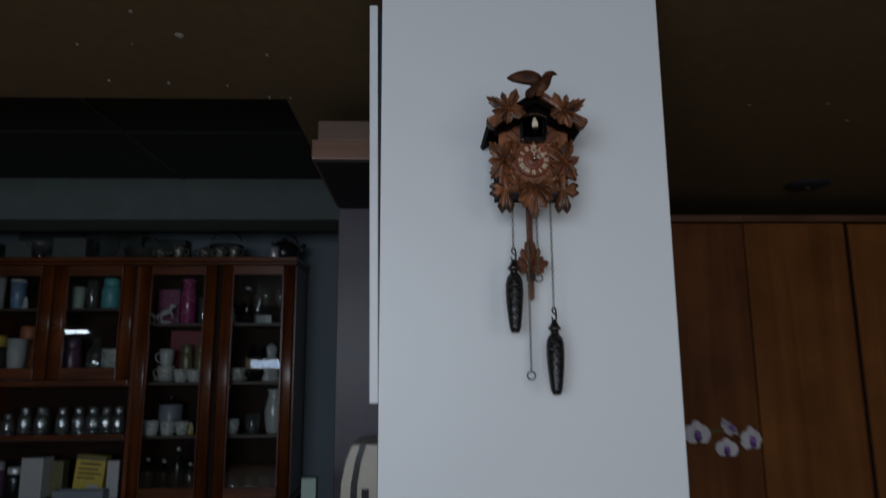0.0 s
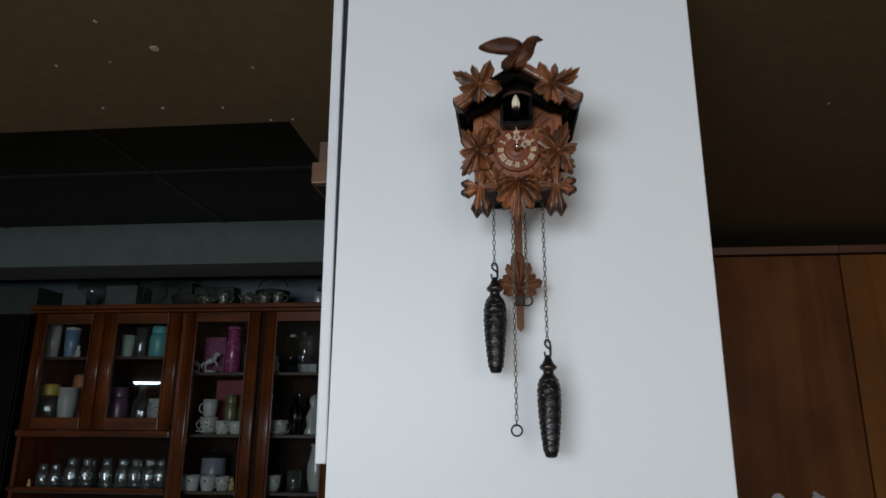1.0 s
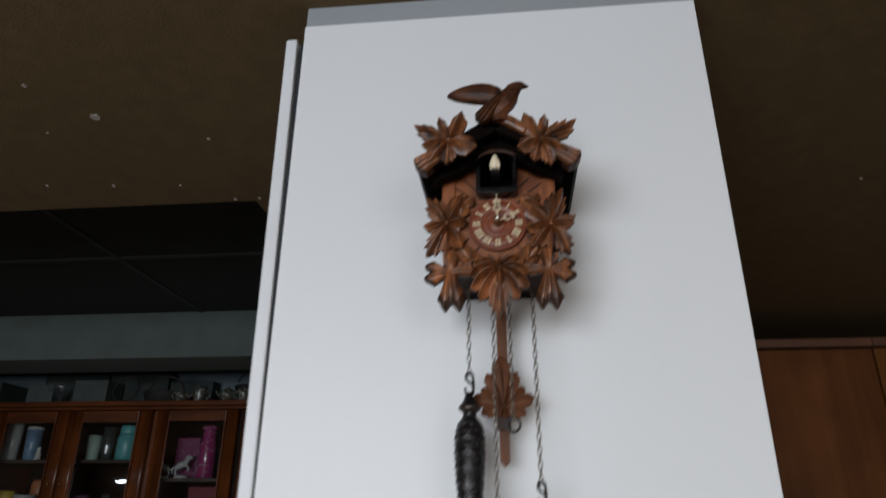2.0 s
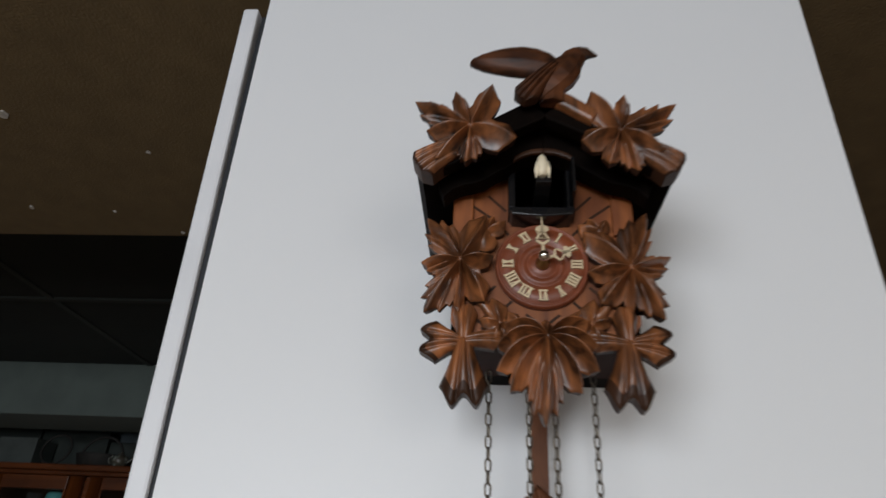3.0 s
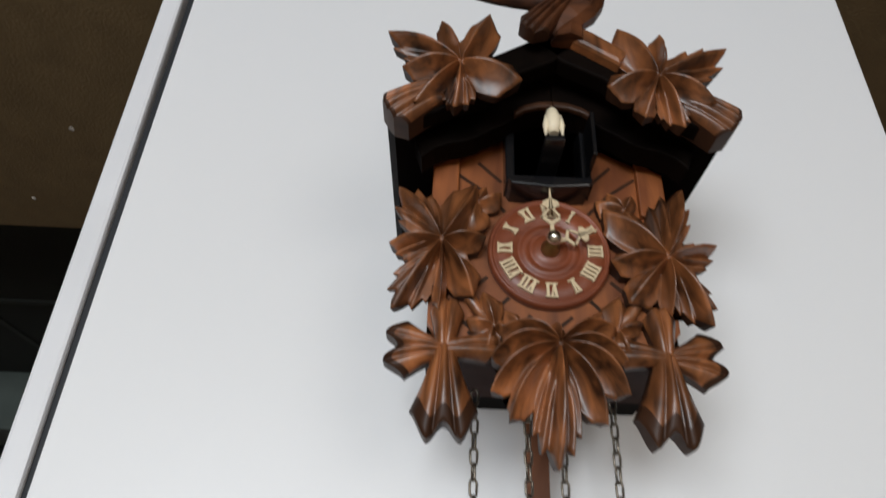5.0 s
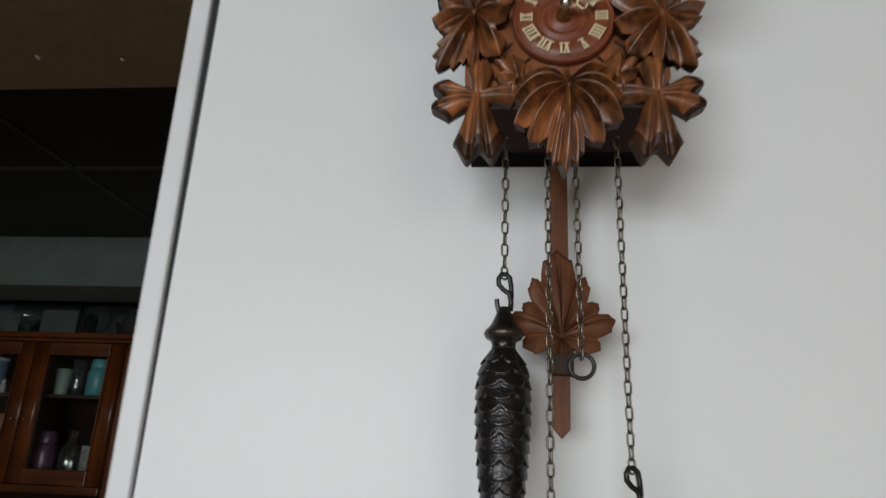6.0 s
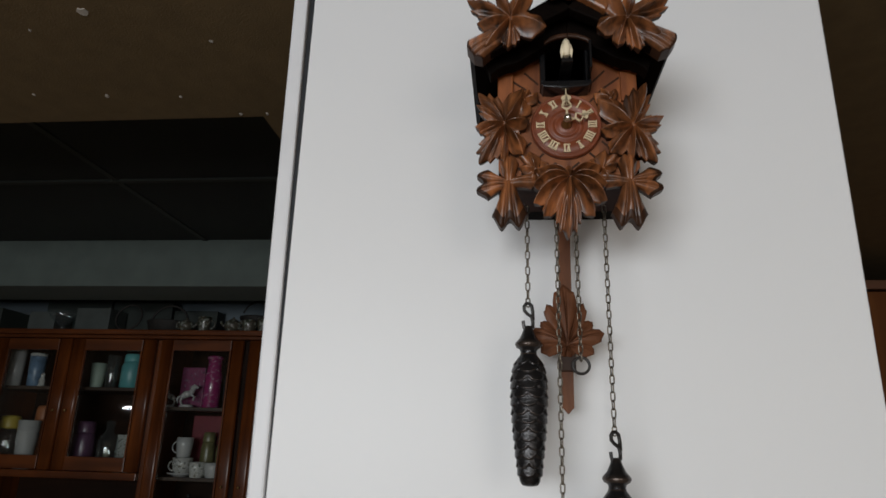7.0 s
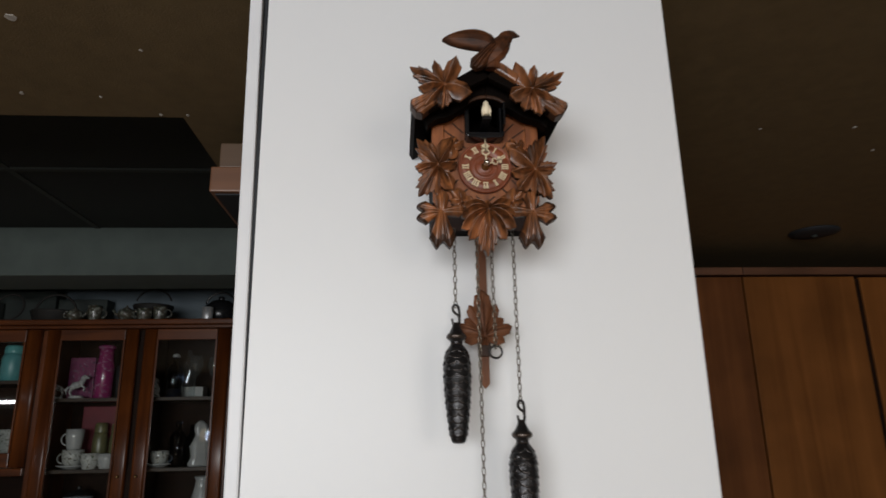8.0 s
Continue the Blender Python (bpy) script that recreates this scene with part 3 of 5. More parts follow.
def score(a, b, w=2.1):
    pa, pb = Vector(a), Vector(b)
    n = (pb - pa).normalized()
    q = Vector((-n.y, n.x)) * w / 2
    return slab([tuple(pa + q), tuple(pb + q), tuple(pb - q), tuple(pa - q)], FB - 0.6, FB + 0.3)


for sgn in (-1, 1):
    for a, b in (((-12, -20), (16, -44)), ((22, -10), (44, -32)), ((34, 2), (62, -24)), ((62, -14), (30, -38)), ((34, 33), (52, 44)), ((24, 45), (38, 60)), ((26, 66), (40, 80)), ((38, 60), (54, 72))):
        part("scored_line", score((sgn * a[0], a[1]), (sgn * b[0], b[1])), STAIN, clock)

SL = math.atan2(62, 97)
for sgn in (-1, 1):
    def along(s, h, sg=sgn):
        return (1.5 + sg * (s * math.cos(SL) + h * math.sin(SL)), 139 - s * math.sin(SL) + h * math.cos(SL))
    part("roof_board", slab([along(0, 0), along(113, 0), along(113, -9), along(0, -9)], 0.5, 150, 0.8), CASEW, clock, "black-brown sloping roof board")
    part("bargeboard", slab([along(0, 2), along(108, 3), along(108, -16), along(84, -18), along(62, -21), along(40, -16), along(14, -18), along(0, -15)], 141, 152, 1.5), CASEW, clock, "dark carved gable edge")
    if sgn > 0:
        part("gable_trim", slab([along(-3, 4), along(20, 5), along(44, 3), along(44, -8), along(20, -7), along(0, -7)], 152.2, 160, 2.4), LEAFW, clock, "brown carved strip along the gable")
    ub, vb = along(84, -6)
    two_tone("roof_end", bell(ub, vb, -math.degrees(SL) if sgn > 0 else 180 + math.degrees(SL), 31, 9, 12.5, 139, 13, 9, 4, 0.05, 1, 1), LEAFW, STAIN, clock, "grooved roof end with a dark cut face")
    # the scalloped inner gable above the opening
    edge = [(0, 101), (9, 100), (17, 97), (23, 92.5), (29, 88), (36, 84), (44, 78), (52, 74.5), (60, 73), (68, 69), (75, 62)]
    part("inner_gable", slab([(1.5 + sgn * u, v) for u, v in edge] + [(1.5 + sgn * 80, 76), (1.5, 127)], 112, 128, 1.0), CASEW, clock, "black-brown scalloped inner gable")
    # light along the lower edge is given as a separate brown strip
    lip = edge[:4]
    part("gable_lip", slab([(1.5 + sgn * u, v - 0.4) for u, v in lip] + [(1.5 + sgn * u, v + 4) for u, v in reversed(lip)], 128.2, 131.5, 1.2), STAIN, clock, "brown lip standing in for the lit, worn lower edge of the inner gable")
part("ridge_cap", slab([(-8, 138), (1.5, 145), (11, 138), (13, 127), (1.5, 120), (-10, 127)], 122, 152, 1.5), CASEW, clock)

# leaves
SIDEL = [(117, 46, 12, 2), (58, 44, 11, 1), (8, 25, 9, 1), (306, 37, 11, 1), (273, 40, 5, 1), (236, 47, 14, 2), (176, 29, 12, 2)]
two_tone("carved_leaf", carved_leaf(-60, 16, SIDEL, FB + 0.3, 5, 17, tilt=(0.05, 0.0)), LEAFW, STAIN, clock)
SIDER = [(65, 51, 12, 2), (18, 32, 12, 2), (306, 43, 14, 2), (272, 33, 5, 1), (228, 35, 10, 1), (180, 31, 10, 1), (128, 45, 11, 1)]
two_tone("carved_leaf", carved_leaf(62, 11, SIDER, FB + 0.3, 5, 17, tilt=(-0.05, 0.0)), LEAFW, STAIN, clock)
ROOFL = [(141, 49, 14, 2), (102, 37, 8, 1), (66, 44, 10, 1), (352, 35, 14, 1), (268, 30, 12, 2), (226, 36, 10, 1), (180, 32, 9, 1)]
two_tone("carved_leaf", carved_leaf(-54, 101, ROOFL, 151, 4, 14), LEAFW, STAIN, clock)
ROOFR = [(28, 49, 14, 2), (74, 36, 8, 1), (107, 43, 10, 1), (190, 29, 12, 1), (250, 28, 9, 1), (292, 35, 12, 2), (340, 34, 9, 1)]
two_tone("carved_leaf", carved_leaf(53, 97, ROOFR, 151, 4, 14), LEAFW, STAIN, clock)
BOTTOM = [(270, 61, 11, 2), (238, 46, 7, 1), (215, 42, 8, 1), (190, 35, 8, 0), (160, 31, 9, 0), (90, 13, 10, 0), (20, 31, 9, 0), (350, 35, 8, 0), (327, 41, 8, 1), (303, 44, 7, 1)]
two_tone("large_carved_leaf", carved_leaf(1, -42, BOTTOM, FB + 0.3, 7, 19, 0.72, 3, 0.42, 20, 28, 0.80, sag=34), LEAFW, STAIN, clock)
for sgn in (-1, 1):
    def turned(a, sg=sgn):
        return a if sg > 0 else 180 - a
    two_tone("carved_bud", carved_leaf(1 + sgn * 17, -33, [(turned(58), 15, 8, 1), (turned(150), 7, 8, 0), (turned(260), 8, 8, 0), (turned(330), 9, 8, 0)], FB + 0.3, 5, 9, m=8, k=14), LEAFW, STAIN, clock)
    two_tone("carved_sprig", carved_leaf(1 + sgn * 32, -30, [(turned(75), 20, 8, 1), (turned(20), 15, 8, 1), (turned(200), 13, 8, 0), (turned(290), 15, 8, 1)], FB + 0.3, 4, 9, m=8, k=14), LEAFW, STAIN, clock)
    two_tone("carved_sprig", carved_leaf(1 + sgn * 42, 44, [(turned(150), 17, 8, 1), (turned(118), 15, 8, 1), (turned(60), 12, 8, 0), (turned(285), 18, 9, 0)], FB + 0.3, 4, 9, m=8, k=14), LEAFW, STAIN, clock)
    part("stem", tube([tuple(V(1 + sgn * u, v, d)) for u, v, d in ((31, -28, FB + 2), (40, -20, FB + 4), (47, -10, FB + 5), (53, 2, FB + 5))], 3.4 * MM, 8), LEAFW, clock, "carved stem", True)
    cu = 0.5 + sgn * 56.5
    two_tone("blossom", bell(cu, -42, 270 - sgn * 1.5, 47, 5.5, 17, FB - 3, 5, 13, 3, 0.17, 2, 3), LEAFW, STAIN, clock)
    two_tone("blossom", bell(cu, -43, 270 + sgn * 91, 31, 4.0, 15.5, FB - 3, 5, 11, 4, 0.22, 2, 2), LEAFW, STAIN, clock)
    two_tone("blossom", bell(cu, -43, 90 + sgn * 84, 27, 4.5, 8.5, FB + 0.2, 4, 9, 2, 0.1, 1, 0), LEAFW, STAIN, clock)
    two_tone("blossom", bell(cu, -43, 90 + sgn * 2, 27, 4.5, 9, FB + 0.2, 4, 9, 2, 0.1, 1, 0), LEAFW, STAIN, clock)


# the bird on the roof, hewn in facets
def facets(bm):
    for f in bm.faces:
        f.smooth = False
    return bm


def lens(rows, d0, dome, n=12):
    """A broad wing: rows of (u, lower v, upper v), swelling towards the front."""
    bm = bmesh.new()
    front, back = [], []
    for i, (u, lo, hi) in enumerate(rows):
        s = i / (len(rows) - 1)
        front.append([bm.verts.new(V(u, mix(lo, hi, j / n), d0 + 2.5 + dome * math.sin(math.pi * j / n) ** 0.7 * math.sin(math.pi * min(1, 0.12 + 0.86 * s)) ** 0.6 * (1 - 0.12 * (j % 3 == 0)))) for j in range(n + 1)])
        back.append([bm.verts.new(V(u, mix(lo, hi, j / n), d0)) for j in (0, n)])
    for a, b, c, d in zip(front, front[1:], back, back[1:]):
        for j in range(n):
            bm.faces.new((a[j], a[j + 1], b[j + 1], b[j])).smooth = True
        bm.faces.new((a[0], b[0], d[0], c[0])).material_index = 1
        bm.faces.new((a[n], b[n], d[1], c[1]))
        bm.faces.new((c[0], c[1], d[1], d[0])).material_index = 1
    bm.faces.new(front[0] + back[0][::-1])
    bm.faces.new(front[-1] + back[-1][::-1])
    return bm


bd = facets(spindle([(-4, 130, 158, 4), (0, 135, 160, 8), (6, 142, 160, 12), (12, 150, 160, 14), (18, 158, 160, 12.5), (22, 165, 160, 9.5), (25, 170, 160, 9), (28, 175, 160, 6), (29, 178, 160, 1.5)], 10, 0.75))
facets(spindle([(8, 138, 156, 9), (7, 126, 155, 10)], 8, bm=bd))
part("roof_bird", bd, BIRDW, clock, "carved brown wooden bird figure")
part("beak", facets(spindle([(28, 172, 160, 6.5), (34, 173, 160, 4.8), (42, 171.5, 159, 0.8)], 6)), STAIN, clock, "dark carved beak")
two_tone("wing", lens([(12, 146, 166), (6, 147, 173), (-4, 148, 178), (-14, 149.5, 180), (-25, 151, 179), (-36, 153.5, 176), (-46, 156.5, 171.5), (-53, 160.5, 166.5), (-55.5, 162, 164)], 158, 8), BIRDW, STAIN, clock, "spread wing with a dark underside")
two_tone("tail", bell(9, 156, 230, 43, 5, 10, 160, 4, 10, 4, 0.06, 1, 1), BIRDW, STAIN, clock, "fluted tail feathers")

# opening, frame and the little figure in it
fr = slab([(-24, 56), (24, 56), (22, 52.5), (0, 50.5), (-22, 52.5)], FB - 4, 121, 1)
slab([(-25, 56), (25, 56), (25, 61), (-25, 61)], FB - 4, 117, 1, bm=fr)
slab([(-25, 61.2), (-19.5, 61.2), (-19.5, 108), (-25, 104)], FB - 4, 115, 1, bm=fr)
slab([(19.5, 61.2), (25, 61.2), (25, 104), (19.5, 108)], FB - 4, 115, 1, bm=fr)
part("door_frame", fr, SHINE, clock, "glossy black frame of the bird's opening")
part("opening_back", slab([(-24, 56), (24, 56), (24, 104), (0, 114), (-24, 104)], 27, 40), CASEW, clock)
part("open_door", slab([(21, 62), (23.4, 62), (23.4, 92), (21, 92)], 115.4, 138, 0.5), SHINE, clock, "small black door standing open")
part("perch", slab([(-6, 66), (5, 66), (5, 69.5), (-6, 69.5)], 60, 143, 0.6), SHINE, clock)
part("cuckoo_figure", spindle([(-1, 72, 141, 2.6), (-1, 76, 141, 4.4), (-1, 82, 141, 4.8), (-1, 86, 140, 3.6), (-1, 89, 139, 3.5), (-1, 92.5, 139, 1)], 12, bm=spindle([(-5.6, 70, 142, 0.6), (-5.4, 77, 142, 1.9), (-4.6, 84, 142, 1.3)], 6, bm=spindle([(3.6, 70, 142, 0.6), (3.4, 77, 142, 1.9), (2.6, 84, 142, 1.3)], 6))), CUCKOO, clock, "small cream painted bird figure")

# dial
DU, DV = 0, 17


def dial_ring(profile, seg=72):
    bm = bmesh.new()
    rings = [[bm.verts.new(V(DU + r * math.cos(2 * math.pi * i / seg), DV + r * math.sin(2 * math.pi * i / seg), d)) for i in range(seg)] for r, d in profile]
    for a, b in zip(rings, rings[1:]):
        for i in range(seg):
            bm.faces.new((a[i], a[(i + 1) % seg], b[(i + 1) % seg], b[i])).smooth = True
    bm.faces.new(rings[-1])
    bm.faces.new(rings[0])
    return bm


part("dial", dial_ring([(r * 1.05, d + 13) for r, d in [(32.58, 88.0), (32.76, 92), (31.68, 94.5), (30.41, 94.5), (30.05, 93.2), (29.50, 93.2), (28.96, 94.2), (18.10, 94.6), (17.20, 93.4), (15.84, 93.4), (14.93, 95), (11.77, 95), (10.86, 93.6), (9.59, 93.6), (8.69, 95.2), (3.62, 95.2)]]), DIALW, clock, "red-brown turned wooden dial")


def numeral(text, hour):
    """A raised ivory numeral that reads from the dial's middle outward."""
    bm = bmesh.new()
    wd = {"I": 2.5, "V": 4.2, "X": 4.2}
    total = sum(wd[c] for c in text)
    x = -total / 2
    h = 8.4
    a = radians(90 - 30 * hour)
    ca, sa = math.cos(a - math.pi / 2), math.sin(a - math.pi / 2)

    def bar(x0, y0, x1, y1, w, d):
        p0, p1 = Vector((x0, y0)), Vector((x1, y1))
        q = Vector((w / 2, 0)) if abs(y1 - y0) > abs(x1 - x0) else Vector((0, w / 2))
        pts = []
        for p in (p0 + q, p1 + q, p1 - q, p0 - q):
            y = p.y + 25.0 - h / 2
            pts.append((DU + p.x * ca - y * sa, DV + p.x * sa + y * ca))
        slab(pts, 107, d + 13, bm=bm)
    for c in text:
        w = wd[c]
        if c == "I":
            bar(x + w / 2, 0, x + w / 2, h, 1.45, 96.2)
        elif c == "V":
            bar(x + w / 2, 0, x + 0.9, h, 1.6, 96.2)
            bar(x + w / 2, 0, x + w - 0.9, h, 0.9, 96.15)
        else:
            bar(x + 0.9, 0, x + w - 0.9, h, 0.9, 96.15)
            bar(x + w - 0.9, 0, x + 0.9, h, 1.6, 96.2)
        x += w
    bar(-total / 2, 0.45, total / 2, 0.45, 0.9, 96.1)
    bar(-total / 2, h - 0.45, total / 2, h - 0.45, 0.9, 96.1)
    return part("numeral", bm, IVORY, clock, "raised ivory roman numeral")


for hh, tx in enumerate(("XII", "I", "II", "III", "IIII", "V", "VI", "VII", "VIII", "IX", "X", "XI")):
    numeral(tx, hh)


def clock_hand(name, ang, L, w, d):
    ca, sa = math.cos(radians(ang)), math.sin(radians(ang))

    def P(x, y):
        return (DU + x * ca - y * sa, DV + x * sa + y * ca)
    bm = slab([P(0, -1.2), P(L * 0.3, -1.0), P(L * 0.3, 1.0), P(0, 1.2)], d, d + 1.1)
    for s in (-1, 1):
        slab([P(L * 0.28, 0), P(L * 0.40, s * w), P(L * 0.46, s * w), P(L * 0.36, 0)], d, d + 1.1, bm=bm)
        slab([P(L * 0.46, s * w), P(L * 0.40, s * w), P(L * 0.60, s * 0.2), P(L * 0.66, s * 0.4)], d, d + 1.1, bm=bm)
        slab([P(L * 0.58, s * 0.3), P(L * 0.66, s * w * 0.95), P(L * 0.74, s * w * 0.8), P(L * 0.80, s * 0.3)], d, d + 1.1, bm=bm)
    slab([P(L * 0.60, -1.1), P(L, -0.25), P(L, 0.25), P(L * 0.60, 1.1)], d, d + 1.1, bm=bm)
    return part(name, bm, IVORY, clock, "pierced ivory hand")


clock_hand("minute_hand", 91, 34, 5.2, 118)
clock_hand("hour_hand", 21, 27, 5.2, 115)
part("hand_shaft", dial_ring([(5.2, 107), (5.2, 111), (3.4, 113), (3.4, 120)], 24), KNOB, clock, "brass collar of the hands")
part("hand_nut", dial_ring([(3.6, 119.5), (4.2, 121.5), (3.8, 123.5), (2.4, 125), (0.8, 125.8)], 20), CHROME, clock, "bright chrome nut")

# pendulum
pend = part("pendulum", slab([(-5.5, -248), (0, -254), (5.5, -248), (6, -190), (6.5, -60), (-6.5, -60), (-6, -190)], 38, 41.5, 0.6), PENDW, clock, "light brown wooden pendulum rod")
part("slider", slab([(-8, -214), (8, -214), (8, -193), (-8, -193)], 36, 46, 1.0), STAIN, pend, "dark wooden slider")
PL = [(90, 61, 19, 3), (65, 45, 8, 1), (115, 45, 8, 1), (40, 34, 6, 1), (140, 34, 6, 1), (17, 38, 10, 3), (163, 38, 10, 3), (-20, 27, 9, 1), (200, 27, 9, 1), (-72, 12, 9, 0), (252, 12, 9, 0)]
two_tone("pendulum_leaf", carved_leaf(0, -189, PL, 42, 3, 7, 0.87, 3, 0.35, 14, 30, 0.66, sag=14), PENDW, STAIN, pend, "brown carved maple leaf on the pendulum")

# chains of oval links
LINK_L, LINK_W, WIRE, PITCH = 10.0, 5.4, 0.72, 7.7


def oval(n=16):
    half = (LINK_L - LINK_W) / 2
    pts = []
    for i in range(n):
        a = 2 * math.pi * i / n
        pts.append(((LINK_W / 2 - WIRE) * math.cos(a) * MM, 0, ((LINK_W / 2 - WIRE) * math.sin(a) + (half if math.sin(a) >= 0 else -half)) * MM))
    return tube(pts, WIRE * MM, 6, closed=True)


link_ob = None


def chain(u0, u1, v0, v1, d):
    global link_ob
    count = max(2, round((v0 - v1) / PITCH) + 1)
    top = None
    for i in range(count):
        f = i / (count - 1)
        m = Matrix.Translation(V(u0 + (u1 - u0) * f, v0 + (v1 - v0) * f, d)) @ Matrix.Rotation(radians(18 + 90 * (i % 2)), 4, "Z")
        if link_ob is None:
            link_ob = part("chain", oval(), CHAINM, clock, "thin aged metal chain", True)
            ob = link_ob
        else:
            ob = new("chain" if top is None else "link", link_ob.data)
        if top is None:
            ob.parent, ob["label"] = clock, "thin aged metal chain"
            ob.matrix_basis = m
            top, first = ob, m
        else:
            ob.parent = top
            ob.matrix_basis = first.inverted() @ m
    return top


DCH = 68
chain(-38, -38, -56, -151.5, DCH)
chain(-9, -9.5, -56, -389, DCH)
chain(9.5, 10.5, -56, -203, DCH)
chain(38, 38, -56, -269, DCH)
RINGM = plain("blackened_ring", (0.035, 0.033, 0.032), 0.35, 0.8, 0.2, 60)
for u, v, r in ((-9.5, -399, 7.6), (10.5, -211, 7.6)):
    pts = [tuple(V(u + r * math.cos(2 * math.pi * i / 28), v + r * math.sin(2 * math.pi * i / 28), DCH)) for i in range(28)]
    part("pull_ring", tube(pts, 1.4 * MM, 8, closed=True), RINGM, clock, "black metal pull ring", True)


# ---- pine-cone weights ----
def cone_weight(m, label):
    w = thing("clock_weight", m, label, "clock weight", "pine-cone weights of the clock")
    cap = [(3.0, 0), (4.2, -2), (5.6, -6), (8.5, -12), (12.3, -16), (12.8, -18), (11.5, -20.5), (8.2, -22.5), (7.4, -25), (8.0, -27.5)]
    part("cap", lathe([(r * MM, z * MM) for r, z in cap], 28), IRON, w, "turned black iron cap", True)
    prof = [(0, 8.0), (4, 10.5), (12, 14.6), (21, 16.4), (40, 16.8), (65, 15.4), (90, 12.8), (108, 10.4), (113, 8.6), (116, 6.0), (117, 3.0)]

    def rad(s):
        for (a, ra), (b, rb) in zip(prof, prof[1:]):
            if s <= b:
                return ra + (rb - ra) * (s - a) / (b - a)
        return prof[-1][1]
    bm = bmesh.new()
    seg, rows, step, arch, across = 90, 190, 7.6, 4.0, 6
    rings = []
    for i in range(rows + 1):
        s = 117 * i / rows
        ring = []
        for k in range(seg):
            th = k / seg
            h = 0.0
            j0 = int(s // step) - 1
            for j in range(max(0, j0 - 1), j0 + 3):
                x = ((th * across + 0.5 * (j % 2)) % 1.0) * 2 - 1
                low = j * step + step - arch * abs(x) ** 2.6 + 2.5
                if s <= low:
                    q = 1 - (low - s) / (step + arch)
                    h = max(0.0, q) ** 1.6 * (1 - 0.30 * x * x)
                    break
            r = (rad(s) + 1.9 * h - 0.6) * MM
            a = 2 * math.pi * th + 0.22
            ring.append(bm.verts.new((r * math.cos(a), r * math.sin(a), (-27 - s) * MM)))
        rings.append(ring)
    for a, b in zip(rings, rings[1:]):
        for k in range(seg):
            bm.faces.new((a[k], a[(k + 1) % seg], b[(k + 1) % seg], b[k])).smooth = True
    bm.faces.new(rings[-1])
    bm.faces.new(rings[0])
    part("cone", bm, IRON, w, "black cast-iron pine cone with overlapping scales")
    hook = [(4.2, 0, -2), (4.6, 0, 4), (3.4, 0, 9), (-1.0, 0, 12), (-3.6, 0, 15), (-3.8, 0, 19), (-1.8, 0, 22), (1.2, 0, 22.2), (3.6, 0, 20), (4.6, 0, 14), (4.8, 0, 6)]
    part("hook", tube([tuple(c * MM for c in p) for p in hook], 1.75 * MM, 8), RINGM, w, "bent black wire hook", True)
    part("hook_tip", tube([tuple(c * MM for c in p) for p in ((-3.5, 0, -3), (-4.6, 0, 2), (-4.8, 0, 5))], 1.6 * MM, 8), RINGM, w)
    return w


cx, cy, cz = 0.2785, WY - DCH * MM, 1.851
cone_weight(pose(cx - 0.0385, cy, cz - 0.1765, 0, 0, 12), "black cast-iron pine-cone weight on a short chain")
cone_weight(pose(cx + 0.0385, cy, cz - 0.2955, 0, 0, 20), "black cast-iron pine-cone weight on a longer chain")

# ---- crockery and small things ----
def printed(name, base, marks, size=70.0, cover=0.42, rough=0.25):
    """Glazed ware with scattered printed sprigs: patches of colour inside uneven spots."""
    m, n, l, b = shader(name)
    tc = n.new("ShaderNodeTexCoord")
    spot, hue, mask = n.new("ShaderNodeTexNoise"), n.new("ShaderNodeTexVoronoi"), n.new("ShaderNodeMapRange")
    spot.inputs["Scale"].default_value, spot.inputs["Detail"].default_value = size, 4
    hue.inputs["Scale"].default_value = size * 0.8
    for node in (spot, hue):
        l.new(tc.outputs["Object"], node.inputs["Vector"])
    mask.inputs[1].default_value, mask.inputs[2].default_value = 1 - cover - 0.03, 1 - cover + 0.03
    l.new(spot.outputs[0], mask.inputs[0])
    colours = ramp(n, [(i / max(1, len(marks) - 1), c) for i, c in enumerate(marks)])
    l.new(hue.outputs["Color"], colours.inputs[0])
    mixer = n.new("ShaderNodeMixRGB")
    mixer.inputs[1].default_value = (*base, 1)
    l.new(mask.outputs[0], mixer.inputs[0])
    l.new(colours.outputs[0], mixer.inputs[2])
    l.new(mixer.outputs[0], b.inputs["Base Color"])
    b.inputs["Roughness"].default_value, b.inputs["Coat Weight"].default_value = rough, 0.3
    return m


CERAM = plain("white_glazed_china", (0.43, 0.43, 0.42), 0.2, vary=0.05, scale=30, bump=0.01, coat=0.3)
FLORAL = printed("patterned_china", (0.46, 0.46, 0.43), [(0.12, 0.16, 0.11), (0.20, 0.17, 0.14), (0.14, 0.15, 0.18)], 75, 0.42)
# the patterned china again, darkened in colour for the dim cabinet top
SHADED = printed("shaded_patterned_china", (0.20, 0.21, 0.18), [(0.03, 0.045, 0.028), (0.06, 0.05, 0.035), (0.04, 0.045, 0.04)], 60, 0.56, 0.4)
CLEAR = clear_mat("drinking_glass", (0.93, 0.96, 0.955), 0.13, 0.022, 0.05)
SMOKE = glassy("blue_glass", (0.10, 0.14, 0.22))
TURQ = plain("turquoise_plastic", (0.09, 0.30, 0.31), 0.35, vary=0.08, scale=20)
TURQL = plain("turquoise_lid", (0.11, 0.36, 0.36), 0.3, vary=0.08, scale=20)
PINK = printed("pink_card", (0.19, 0.028, 0.095), [(0.36, 0.25, 0.33), (0.08, 0.015, 0.05), (0.30, 0.08, 0.18)], 65, 0.45, 0.45)
